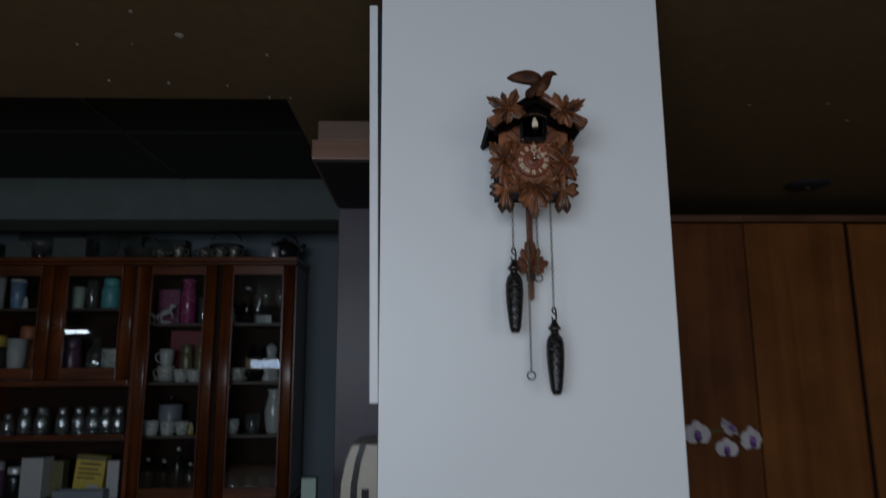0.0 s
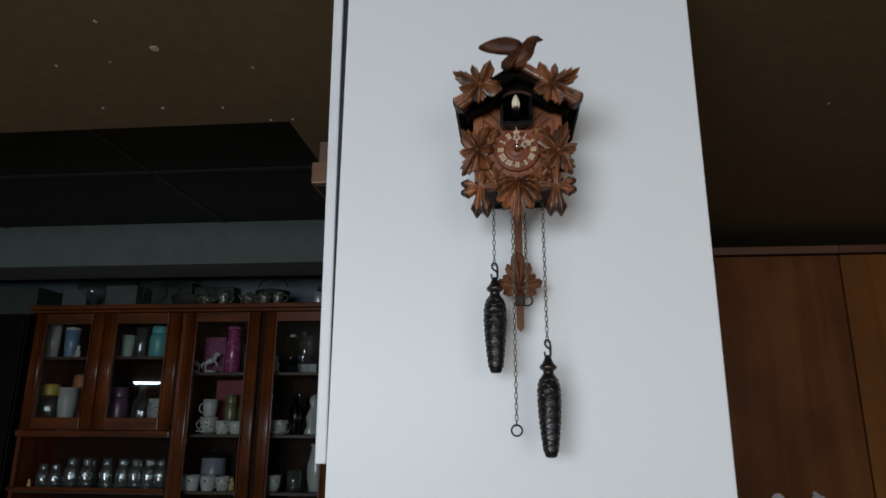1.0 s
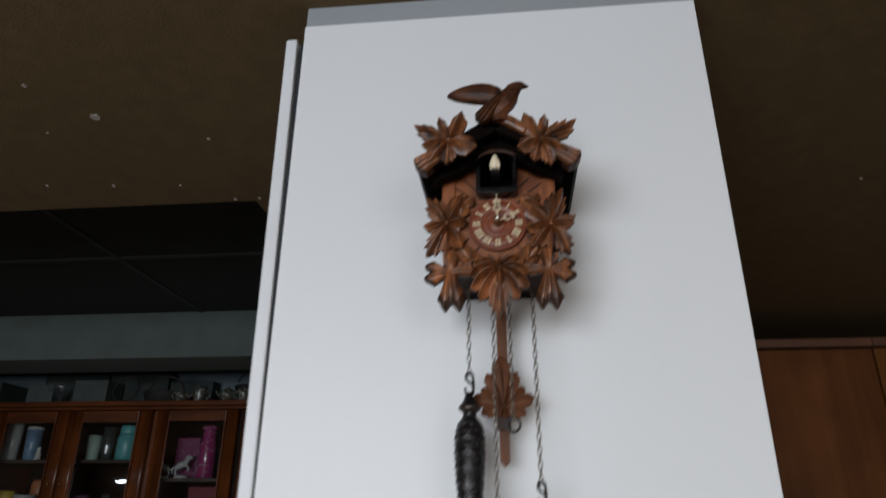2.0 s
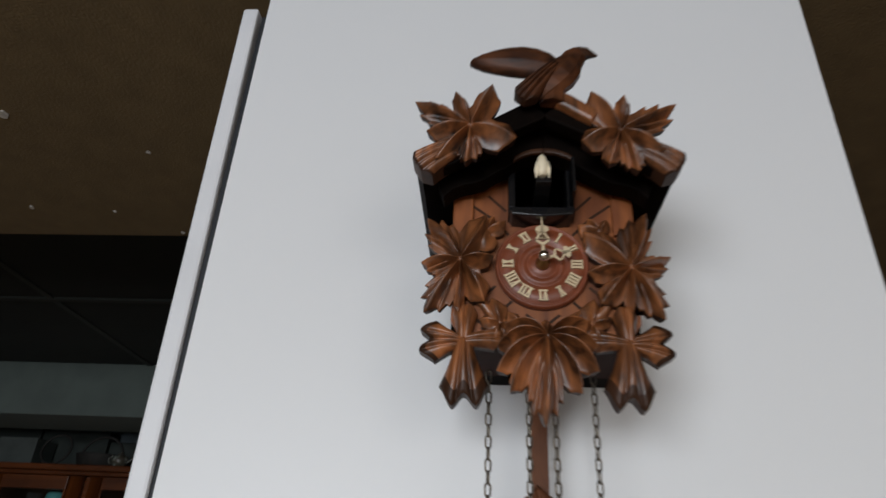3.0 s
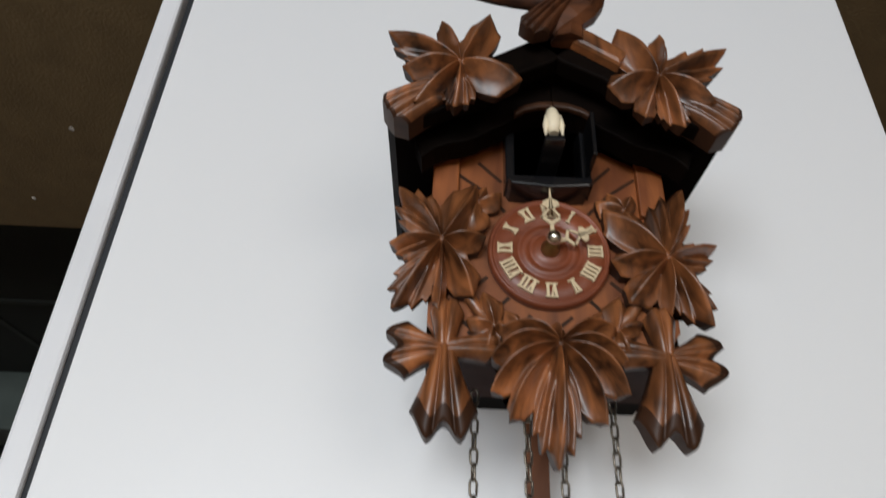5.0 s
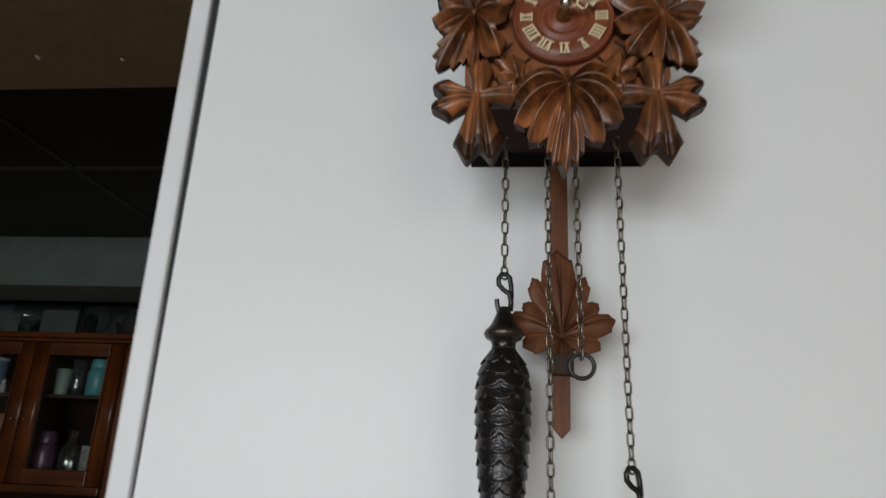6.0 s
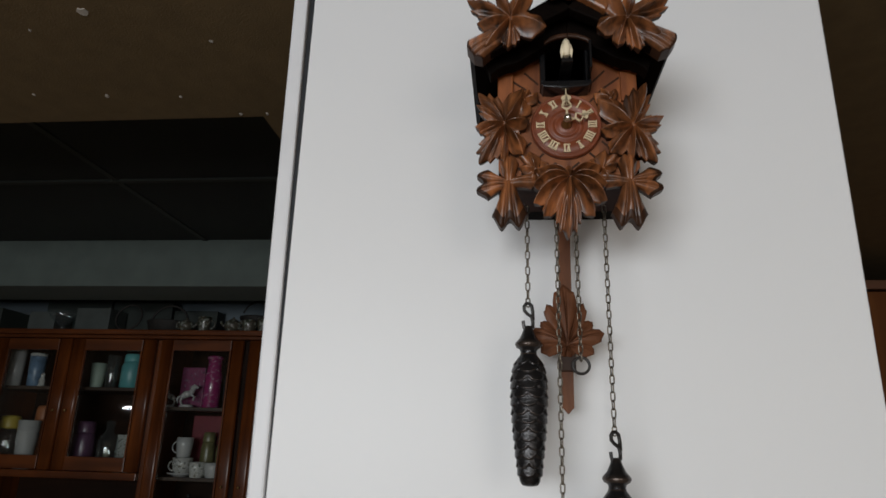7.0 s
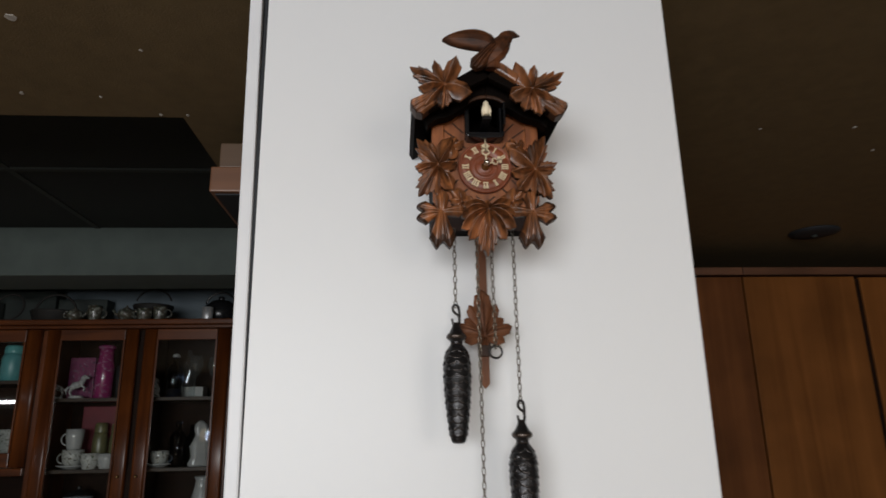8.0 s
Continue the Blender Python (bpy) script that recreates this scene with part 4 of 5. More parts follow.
PINK2 = printed("pink_bottle", (0.27, 0.032, 0.125), [(0.45, 0.24, 0.34), (0.12, 0.02, 0.07)], 60, 0.42, 0.22)
RED = plain("red_card", (0.16, 0.018, 0.028), 0.5, vary=0.15, scale=20)
YEL = plain("yellow_plastic", (0.44, 0.33, 0.05), 0.4, vary=0.1, scale=20)
YELB = plain("yellow_packet", (0.50, 0.38, 0.05), 0.45, vary=0.1, scale=20)
OLIVE = plain("olive_jar", (0.14, 0.13, 0.06), 0.35, vary=0.25, scale=30, coat=0.3)
BLUEW = plain("blue_white_cup", (0.14, 0.22, 0.32), 0.3, vary=0.3, scale=35)
BLACKP = plain("black_enamel", (0.012, 0.012, 0.013), 0.25, vary=0.2, scale=30)
STEEL = plain("brushed_steel", (0.66, 0.66, 0.66), 0.42, 0.6, 0.08, 60)
WICKER = plain("dark_wicker", (0.013, 0.011, 0.009), 0.7, vary=0.4, scale=120, bump=0.6, fine=600)
GREYP = plain("grey_card", (0.055, 0.065, 0.06), 0.6, vary=0.2, scale=12)
ORANGE = plain("orange_clay", (0.36, 0.13, 0.05), 0.5, vary=0.2, scale=30)
PURPG = plain("purple_glaze", (0.10, 0.05, 0.09), 0.3, vary=0.2, scale=30)
CREAM = plain("cream_enamel", (0.58, 0.52, 0.42), 0.35, vary=0.06, scale=10)
PALEG = plain("pale_green_card", (0.30, 0.38, 0.32), 0.6, vary=0.1, scale=15)
INK = plain("dark_print", (0.03, 0.03, 0.025), 0.6, vary=0.1, scale=30)
SH = {"a": 1.807, "b": 1.3650, "c": 1.0601, "d": 0.7117, "e": 1.7135, "f": 1.3661, "top": 2.1024}


def on(x, shelf, y=4.25, turn=0.0):
    return pose(x, y, SH[shelf] + 0.0004, 0, 0, turn)


def cup_profile(r, h, foot=0.6, wall=0.004, flare=1.0):
    return [(r * foot, 0), (r * foot * 1.05, 0.004), (r * 0.86, h * 0.25), (r * 0.97, h * 0.6), (r * flare, h), (r * flare - wall, h), (r * 0.97 - wall, h * 0.6), (r * 0.8 - wall, h * 0.25), (r * 0.3, 0.007)]


def mug(m, r, h, mat, label, group="", handle=1, name="mug", foot=0.75):
    t = thing(name, m, label, "cup", group)
    part("body", lathe(cup_profile(r, h, foot), 24), mat, t, "", True)
    pts = [(handle * (r * 0.93 + 0.026 * math.sin(a)), 0, h * 0.5 + h * 0.28 * math.cos(a)) for a in [math.pi * i / 10 for i in range(11)]]
    part("handle", tube(pts, 0.0042, 8), mat, t, "", True)
    return t


def tumbler(m, r0, r1, h, mat, label, cap=None):
    """A tall handleless cup, wider at the lip."""
    t = thing("tumbler", m, label, "tumbler")
    part("body", lathe([(r0 * 0.92, 0), (r0, 0.004), (mix(r0, r1, 0.5), h * 0.5), (r1, h), (r1 - 0.003, h), (r1 - 0.004, h * 0.6), (r0 * 0.8, 0.008)], 26), mat, t, "", True)
    if cap:
        part("cap", lathe([(r1 * 1.02, h + 0.0004), (r1 * 1.03, h + 0.012), (r1 * 0.9, h + 0.018), (r1 * 0.3, h + 0.020)], 24), cap, t, "fitted cap", True)
    return t


def glass(m, r, h, label, group, mat=None, waist=0.9):
    t = part("drinking_glass", lathe([(r * 0.78, 0), (r * 0.8, 0.003), (r * waist, h * 0.4), (r, h), (r - 0.0022, h), (r * waist - 0.0022, h * 0.4), (r * 0.7, 0.010), (r * 0.2, 0.009)], 20), mat or CLEAR, None, "", True)
    t.matrix_world = m
    return tagged(t, label, "glass", group)


def bottle(m, r, h, mat, label, cap=None, name="bottle", neck=0.35):
    t = thing(name, m, label, "bottle")
    part("body", lathe([(r * 0.92, 0), (r, 0.004), (r, h * 0.62), (r * 0.85, h * 0.70), (r * neck, h * 0.80), (r * neck, h * 0.93)], 22), mat, t, "", True)
    part("stopper", lathe([(r * neck * 1.2, h * 0.9305), (r * neck * 1.25, h * 0.97), (r * neck * 0.9, h), (r * neck * 0.3, h * 1.01)], 16), cap or mat, t, "", True)
    return t


def jar(m, r, h, mat, lidmat, label, name="jar"):
    t = thing(name, m, label, "jar")
    part("body", lathe([(r * 0.9, 0), (r, 0.006), (r * 1.0, h * 0.62), (r * 0.86, h * 0.74), (r * 0.80, h * 0.76)], 24), mat, t, "", True)
    part("lid", lathe([(r * 0.84, h * 0.761), (r * 0.86, h * 0.80), (r * 0.84, h * 0.95), (r * 0.7, h), (r * 0.2, h * 1.005)], 24), lidmat, t, "", True)
    return t


def saucer(m, r, mat, label):
    t = part("saucer", lathe([(r * 0.5, 0), (r * 0.55, 0.004), (r * 0.9, 0.012), (r, 0.017), (r * 0.98, 0.020), (r * 0.85, 0.015), (r * 0.5, 0.0085), (r * 0.1, 0.008)], 28), mat, None, "", True)
    t.matrix_world = m
    return tagged(t, label, "saucer")


def carton(m, w, d, h, mat, label, name="box", bars=None):
    t = thing(name, m, label, "box")
    part("body", box(-w / 2, w / 2, -d / 2, d / 2, 0, h, 0.002), mat, t)
    part("flap", box(-w / 2 + 0.002, w / 2 - 0.002, -d / 2 + 0.002, -d / 2 + d * 0.55, h + 0.0003, h + 0.0012), mat, t)
    for z, x0, x1, hh in bars or []:
        part("print_bar", box(x0 * w, x1 * w, -d / 2 - 0.0008, -d / 2 - 0.0002, z * h, z * h + hh, 0), INK, t)
    return t


def figurine(m, h, mat, label):
    bm = lathe([(h * 0.22, 0), (h * 0.24, h * 0.05), (h * 0.17, h * 0.2), (h * 0.21, h * 0.42), (h * 0.13, h * 0.62), (h * 0.10, h * 0.68), (h * 0.14, h * 0.80), (h * 0.12, h * 0.92), (h * 0.04, h)], 16, flute=0.18, flutes=3)
    t = part("figurine", bm, mat, None, "", True)
    t.matrix_world = m
    return tagged(t, label, "figurine")


def horse(m, h, mat, label):
    """A small rearing horse on a round foot."""
    t = thing("horse_figurine", m, label, "figurine")
    u = h / 0.12

    def rod(points, radii, bm=None):
        bm = bm or bmesh.new()
        for (p, r), (q, r2) in zip(zip(points, radii), list(zip(points, radii))[1:]):
            a, b = Vector(p) * u, Vector(q) * u
            d = b - a
            mt = Matrix.Translation((a + b) / 2) @ d.to_track_quat("Z", "Y").to_matrix().to_4x4()
            bmesh.ops.create_cone(bm, cap_ends=True, segments=10, radius1=r * u, radius2=r2 * u, depth=d.length * 1.08, matrix=mt)
        return bm
    part("foot", lathe([(0.034 * u, 0), (0.036 * u, 0.006 * u), (0.028 * u, 0.013 * u), (0.01 * u, 0.015 * u)], 18), mat, t, "", True)
    part("body", rod([(-0.026, 0, 0.05), (-0.012, 0, 0.062), (0.012, 0, 0.07), (0.024, 0, 0.088), (0.030, 0, 0.106), (0.048, 0, 0.098)], [0.012, 0.018, 0.016, 0.011, 0.009, 0.005]), mat, t, "", True)
    for y in (-0.009, 0.009):
        part("leg", rod([(-0.024, y, 0.052), (-0.030, y, 0.030), (-0.022, y, 0.012)], [0.007, 0.005, 0.004]), mat, t, "", True)
        part("leg", rod([(0.016, y, 0.064), (0.034, y, 0.052), (0.030, y, 0.034)], [0.006, 0.0045, 0.0035]), mat, t, "", True)
    part("tail", rod([(-0.034, 0, 0.056), (-0.046, 0, 0.046), (-0.048, 0, 0.026)], [0.004, 0.006, 0.002]), mat, t, "", True)
    part("mane", rod([(0.020, 0, 0.078), (0.018, 0, 0.100), (0.028, 0, 0.114)], [0.006, 0.008, 0.003]), mat, t, "", True)
    return t


def teapot(m, r, mat, label, side=1):
    t = thing("teapot", m, label, "teapot", "china on top of the cabinet")
    part("body", lathe([(r * 0.55, 0), (r * 0.6, 0.005), (r * 0.95, r * 0.45), (r, r * 0.8), (r * 0.8, r * 1.2), (r * 0.45, r * 1.35)], 24), mat, t, "", True)
    part("lid", lathe([(r * 0.46, r * 1.352), (r * 0.38, r * 1.45), (r * 0.10, r * 1.55), (r * 0.14, r * 1.68), (r * 0.03, r * 1.74)], 18), mat, t, "", True)
    part("spout", tube([(side * r * 0.8, 0, r * 0.6), (side * r * 1.25, 0, r * 0.8), (side * r * 1.5, 0, r * 1.25)], r * 0.15, 8), mat, t, "", True)
    part("handle", tube([(-side * (r * 0.85 + r * 0.5 * math.sin(a)), 0, r * 0.8 + r * 0.42 * math.cos(a)) for a in [math.pi * i / 10 for i in range(11)]], r * 0.09, 8), mat, t, "", True)
    return t


def stem_glass(m, h, r, label):
    t = part("stem_glass", lathe([(r * 0.8, 0), (r * 0.75, 0.003), (0.004, 0.008), (0.0035, h * 0.45), (r * 0.6, h * 0.55), (r, h * 0.75), (r * 0.85, h), (r * 0.85 - 0.002, h), (r - 0.002, h * 0.75), (r * 0.5, h * 0.57), (0.002, h * 0.52)], 20), CLEAR, None, "", True)
    t.matrix_world = m
    return tagged(t, label, "glass")


POTG = plain("grey_enamel", (0.20, 0.22, 0.25), 0.35, vary=0.08, scale=20)


def carafe_glass(m, r, h, label, group):
    """A small waisted glass: straight body, narrow neck, round lip."""
    w = 0.0022
    t = part("drinking_glass", lathe([(r * 0.88, 0), (r * 0.95, 0.003), (r, h * 0.1), (r * 0.97, h * 0.56), (r * 0.80, h * 0.69), (r * 0.62, h * 0.77), (r * 0.62, h * 0.88), (r * 0.72, h), (r * 0.72 - w, h), (r * 0.62 - w, h * 0.88), (r * 0.62 - w, h * 0.77), (r * 0.80 - w, h * 0.69), (r * 0.97 - w, h * 0.56), (r - w, h * 0.1), (r * 0.7, 0.012), (r * 0.2, 0.010)], 20), CLEAR, None, "", True)
    t.matrix_world = m
    return tagged(t, label, "glass", group)


# behind the two short doors
tumbler(on(-2.53, "a", 4.22), 0.038, 0.044, 0.205, CERAM, "tall white china tumbler on the cabinet shelf")
tumbler(on(-2.405, "a", 4.22), 0.036, 0.044, 0.165, BLUEW, "tall blue and white tumbler with a pale cap", FLORAL)
figurine(on(-2.345, "a", 4.20), 0.075, FLORAL, "small pale patterned china figurine")
jar(on(-2.51, "b", 4.24), 0.062, 0.285, CLEAR, YEL, "clear storage jar with a yellow lid")
tumbler(on(-2.365, "b", 4.20), 0.040, 0.056, 0.262, CERAM, "tall tapered white china beaker on the shelf")
jar(on(-2.375, "b", 4.32), 0.055, 0.345, ORANGE, ORANGE, "orange clay jar behind the white beaker")
tumbler(on(-2.05, "a", 4.24), 0.032, 0.040, 0.135, PALEG, "pale green china beaker beside a glass")
glass(on(-1.962, "a", 4.23), 0.036, 0.18, "clear cut-glass tumbler beside a turquoise jar", "")
jar(on(-1.842, "a", 4.22), 0.055, 0.185, TURQ, TURQL, "turquoise plastic jar with a round lid")
jar(on(-2.055, "b", 4.23), 0.056, 0.265, PURPG, PURPG, "dark purple glazed jar behind glass")
bottle(on(-1.90, "b", 4.20), 0.052, 0.27, CLEAR, "clear glass decanter with a stopper", neck=0.4)
carton(on(-1.865, "b", 4.32), 0.085, 0.06, 0.20, FLORAL, "pale printed carton behind the decanter", "carton")
figurine(on(-1.975, "b", 4.32), 0.12, OLIVE, "small dark pottery figurine")

# row of glasses in the open niche
for i, gx in enumerate((-2.45, -2.375, -2.28, -2.185, -2.062, -1.967, -1.887, -1.807, -1.735)):
    carafe_glass(on(gx, "c", 4.20, 17 * i), 0.038, 0.165 if i > 1 else 0.13, "clear waisted drinking glass standing in a row", "glasses in the open niche")
for gx in (-2.33, -2.22, -2.12, -2.01, -1.92, -1.84):
    carafe_glass(on(gx, "c", 4.31), 0.032, 0.150, "clear tall drinking glass in the back row", "glasses in the open niche")
figurine(on(-2.50, "c", 4.16), 0.05, YEL, "small pale yellow shell-shaped ornament")

# lower niche
pkt = carton(pose(-1.875, 4.20, SH["d"] + 0.0078, 0, 5, 2), 0.165, 0.07, 0.230, YELB, "yellow printed packet with dark lines of print", "packet", [(0.78, -0.35, 0.35, 0.010), (0.66, -0.4, 0.3, 0.008), (0.55, -0.4, 0.4, 0.008), (0.44, -0.4, 0.2, 0.008)])
part("header", box(-0.0825, 0.0825, -0.0360, -0.0353, 0.205, 0.229), OLIVE, pkt, "olive-yellow folded top")
part("label", box(0.0, 0.06, -0.0360, -0.0353, 0.02, 0.07), CERAM, pkt, "white patch of the print")
tub = thing("plastic_tub", on(-1.88, "d", 4.118), "low grey translucent plastic tub before a packet", "tub")
part("wall", box(-0.14, 0.14, -0.033, -0.030, 0, 0.058, 0.001), POTG, tub)
part("wall", box(-0.14, 0.14, 0.030, 0.033, 0, 0.058, 0.001), POTG, tub)
for sx in (-1, 1):
    part("wall", box(sx * 0.14, sx * 0.137, -0.0298, 0.0298, 0, 0.058, 0.001), POTG, tub)
part("rim", box(-0.143, 0.143, -0.036, -0.0332, 0.050, 0.057, 0.001), POTG, tub)
part("base", box(-0.1365, 0.1365, -0.0298, 0.0298, 0, 0.003), POTG, tub)
carton(on(-2.19, "d", 4.22, -5), 0.13, 0.10, 0.225, CERAM, "plain white carton on the lower shelf", "carton")
carton(on(-2.085, "d", 4.27), 0.07, 0.07, 0.20, OLIVE, "small olive carton on the lower shelf", "carton")
carton(on(-1.735, "d", 4.20, 8), 0.065, 0.06, 0.205, CERAM, "small white carton on the lower shelf", "carton")
jar(on(-2.33, "d", 4.25), 0.05, 0.17, BLACKP, STEEL, "dark jar with a steel lid on the lower shelf")
jar(on(-2.44, "d", 4.25), 0.05, 0.20, PURPG, STEEL, "dark purple jar with a steel lid")

# behind the first tall door
carton(on(-1.505, "e", 4.30), 0.13, 0.09, 0.215, PINK, "pink patterned card box behind figurines", "card_box")
horse(on(-1.485, "e", 4.18, 15), 0.125, CERAM, "small white china horse before a pink box")
horse(on(-1.585, "e", 4.19, 200), 0.10, FLORAL, "small dark and white china horse on the shelf")
bottle(on(-1.372, "e", 4.22), 0.045, 0.275, PINK2, "bright pink printed flask with a pink cap", PINK2, "flask", 0.8)
glass(on(-1.295, "e", 4.26), 0.035, 0.17, "clear tall glass at the edge of the shelf", "")
carton(on(-1.40, "f", 4.385), 0.23, 0.07, 0.31, RED, "flat dark red card box leaning at the back", "card_box")
saucer(on(-1.483, "f", 4.22), 0.072, CERAM, "white china saucer under a cup")
mug(pose(-1.483, 4.22, SH["f"] + 0.0095), 0.052, 0.085, FLORAL, "patterned china teacup on its saucer", "teacups", -1, "teacup", 0.55)
mug(pose(-1.483, 4.22, SH["f"] + 0.0955), 0.043, 0.10, CERAM, "white china mug stacked on a teacup", "", -1)
mug(on(-1.375, "f", 4.17), 0.042, 0.075, FLORAL, "patterned white china mug", "teacups")
mug(on(-1.30, "f", 4.19), 0.045, 0.072, CERAM, "white china mug beside olive jars", "teacups")
jar(on(-1.39, "f", 4.30), 0.037, 0.225, OLIVE, OLIVE, "olive-brown jar behind the mugs")
jar(on(-1.305, "f", 4.30), 0.037, 0.22, OLIVE, OLIVE, "olive-brown jar behind the mugs")
for mx in (-1.595, -1.53, -1.437):
    wm = mug(on(mx, "c", 4.18), 0.043, 0.082, CERAM, "white china mug with a small dark print", "white mugs in a row", -1 if mx < -1.5 else 1)
    part("print_mark", box(-0.008, 0.008, -0.0430, -0.0405, 0.050, 0.059, 0.0015), INK, wm, "small dark printed mark")
mug(on(-1.36, "c", 4.20), 0.040, 0.075, FLORAL, "patterned china mug beside white mugs")
figurine(on(-1.315, "c", 4.22), 0.07, YEL, "small yellow ornament at the shelf end")
pot = thing("stew_pot", on(-1.475, "c", 4.32), "grey enamel pot with a dark lid", "pot")
part("body", lathe([(0.066, 0), (0.07, 0.006), (0.07, 0.165), (0.067, 0.168)], 28), POTG, pot, "", True)
part("lid", lathe([(0.072, 0.1685), (0.07, 0.176), (0.04, 0.192), (0.012, 0.196), (0.010, 0.206), (0.015, 0.212), (0.004, 0.217)], 28), BLACKP, pot, "dark domed lid", True)
for bx, bh in ((-1.56, 0.21), (-1.465, 0.2), (-1.385, 0.27), (-1.31, 0.18)):
    bottle(on(bx, "d", 4.24), 0.033, bh, SMOKE if bx < -1.4 else BLACKP, "dark glass bottle on the bottom shelf", STEEL)

# behind the second tall door
figurine(on(-1.095, "e", 4.19), 0.10, FLORAL, "black and white patterned figurine")
carton(on(-0.97, "e", 4.32), 0.19, 0.09, 0.055, CERAM, "low white carton behind glassware", "carton")
bottle(on(-1.01, "e", 4.22), 0.042, 0.225, SMOKE, "dark blue glass bottle on the shelf", STEEL)
bottle(on(-0.955, "e", 4.27), 0.035, 0.25, CLEAR, "clear slim glass bottle on the shelf")
stem_glass(on(-0.897, "e", 4.20), 0.215, 0.036, "clear stemmed glass with a twisted stem")
stem_glass(on(-0.815, "e", 4.25), 0.21, 0.036, "clear stemmed glass beside the cabinet frame")
saucer(on(-1.05, "f", 4.21), 0.066, CERAM, "white china saucer under a small cup")
mug(pose(-1.05, 4.21, SH["f"] + 0.0095), 0.046, 0.07, FLORAL, "pale patterned teacup on a white saucer", "teacups", 1, "teacup", 0.55)
bottle(on(-0.968, "f", 4.23), 0.042, 0.225, SMOKE, "dark blue glass flask on the shelf", SMOKE)
bottle(on(-0.905, "f", 4.25), 0.034, 0.205, SMOKE, "small dark blue glass flask", SMOKE)
figurine(on(-0.855, "f", 4.22), 0.225, CERAM, "tall white china figurine by the frame")
jug = mug(on(-1.065, "c", 4.20), 0.042, 0.085, FLORAL, "small white patterned china jug", "", -1, "jug", 0.6)
glass(on(-0.945, "c", 4.20), 0.046, 0.115, "wide clear glass beaker on the shelf", "")
part_v = part("vase", lathe([(0.04, 0), (0.042, 0.005), (0.052, 0.06), (0.056, 0.13), (0.040, 0.20), (0.034, 0.235), (0.044, 0.255), (0.041, 0.255), (0.03, 0.235)], 26), CERAM, None, "", True)
part_v.matrix_world = on(-0.83, "c", 4.24)
tagged(part_v, "tall white china vase with a waisted neck", "vase")
for gx in (-1.05, -0.96, -0.87, -0.79):
    glass(on(gx, "d", 4.22), 0.036, 0.10, "clear squat glass on the bottom shelf", "glasses on the bottom shelf")

# on top of the cabinet
ket = thing("kettle", on(-0.80, "top", 4.24), "black enamel kettle with a bright steel band", "kettle")
part("body", lathe([(0.07, 0), (0.085, 0.01), (0.095, 0.05), (0.085, 0.095), (0.05, 0.125), (0.02, 0.13)], 26), BLACKP, ket, "", True)
part("lid_knob", lathe([(0.019, 0.1305), (0.015, 0.137), (0.02, 0.147), (0.006, 0.153)], 14), BLACKP, ket, "", True)
part("spout", tube([(0.08, 0, 0.05), (0.11, 0, 0.075), (0.125, 0, 0.11)], 0.013, 10), BLACKP, ket, "", True)
part("handle", tube(arc(0, 0.09, 0.085, 15, 165, 16), 0.006, 8), BLACKP, ket, "", True)
tin = part("steel_cup", lathe([(0.026, 0), (0.028, 0.003), (0.029, 0.07), (0.027, 0.07), (0.026, 0.006)], 20), STEEL, None, "", True)
tin.matrix_world = on(-0.835, "top", 4.115)
tagged(tin, "small bright steel cup before the kettle", "cup")
teapot(on(-1.245, "top", 4.10), 0.046, SHADED, "pale patterned china teapot on top of the cabinet", -1)
mug(on(-1.15, "top", 4.09), 0.040, 0.060, SHADED, "low pale patterned china cup on the cabinet", "china on top of the cabinet", -1)
mug(on(-1.075, "top", 4.10), 0.036, 0.072, SHADED, "pale patterned china milk jug on the cabinet", "china on top of the cabinet")
leafy = thing("wire_basket", on(-1.17, "top", 4.26), "dark wicker basket behind china cups", "basket")
part("bowl", lathe([(0.06, 0), (0.075, 0.01), (0.10, 0.09), (0.105, 0.105), (0.10, 0.105), (0.07, 0.012)], 26, flute=0.02, flutes=13), WICKER, leafy, "", True)
part("handle", tube(arc(0, 0.10, 0.10, 20, 160, 16), 0.005, 8), WICKER, leafy, "", True)
teapot(on(-1.505, "top", 4.10), 0.042, SHADED, "small pale patterned china teapot on the cabinet", 1)
mug(on(-1.41, "top", 4.11), 0.036, 0.08, SHADED, "small pale patterned cup on the cabinet", "china on top of the cabinet")
hoop = thing("handled_basket", on(-1.64, "top", 4.17), "dark wicker basket with a tall arched handle", "basket")
part("bowl", lathe([(0.09, 0), (0.10, 0.01), (0.112, 0.05), (0.116, 0.06), (0.11, 0.06), (0.09, 0.012)], 28, flute=0.02, flutes=14), WICKER, hoop, "", True)
part("handle", tube(arc(0, 0.045, 0.108, 0, 180, 22), 0.0065, 8), WICKER, hoop, "", True)
wr_ring = part("wreath", tube([(0.072 * math.cos(2 * math.pi * i / 30), 0.02 * math.sin(2 * math.pi * i / 30), 0.078 + 0.072 * math.sin(2 * math.pi * i / 30)) for i in range(30)], 0.006, 8, closed=True), WICKER, None, "", True)
wr_ring.matrix_world = on(-1.85, "top", 4.12)
tagged(wr_ring, "thin dark ring-shaped wreath standing on edge", "wreath")
# backdrop boxes added to darken the upper left part of the wall
DEEPG = plain("dark_green_card", (0.022, 0.030, 0.025), 0.7, vary=0.25, scale=8, bump=0.1)
carton(pose(-3.02, 4.24, 2.0604), 0.86, 0.28, 0.165, DEEPG, "long dark green backdrop box added to darken the wall above the black cupboard", "backdrop_box")
for bx, bw, bh in ((-2.33, 0.40, 0.235), (-1.93, 0.36, 0.215), (-1.60, 0.26, 0.165)):
    carton(on(bx, "top", 4.42, 1.5), bw, 0.10, bh, DEEPG, "large dark green backdrop box added to darken the wall behind the cabinet top", "backdrop_box")
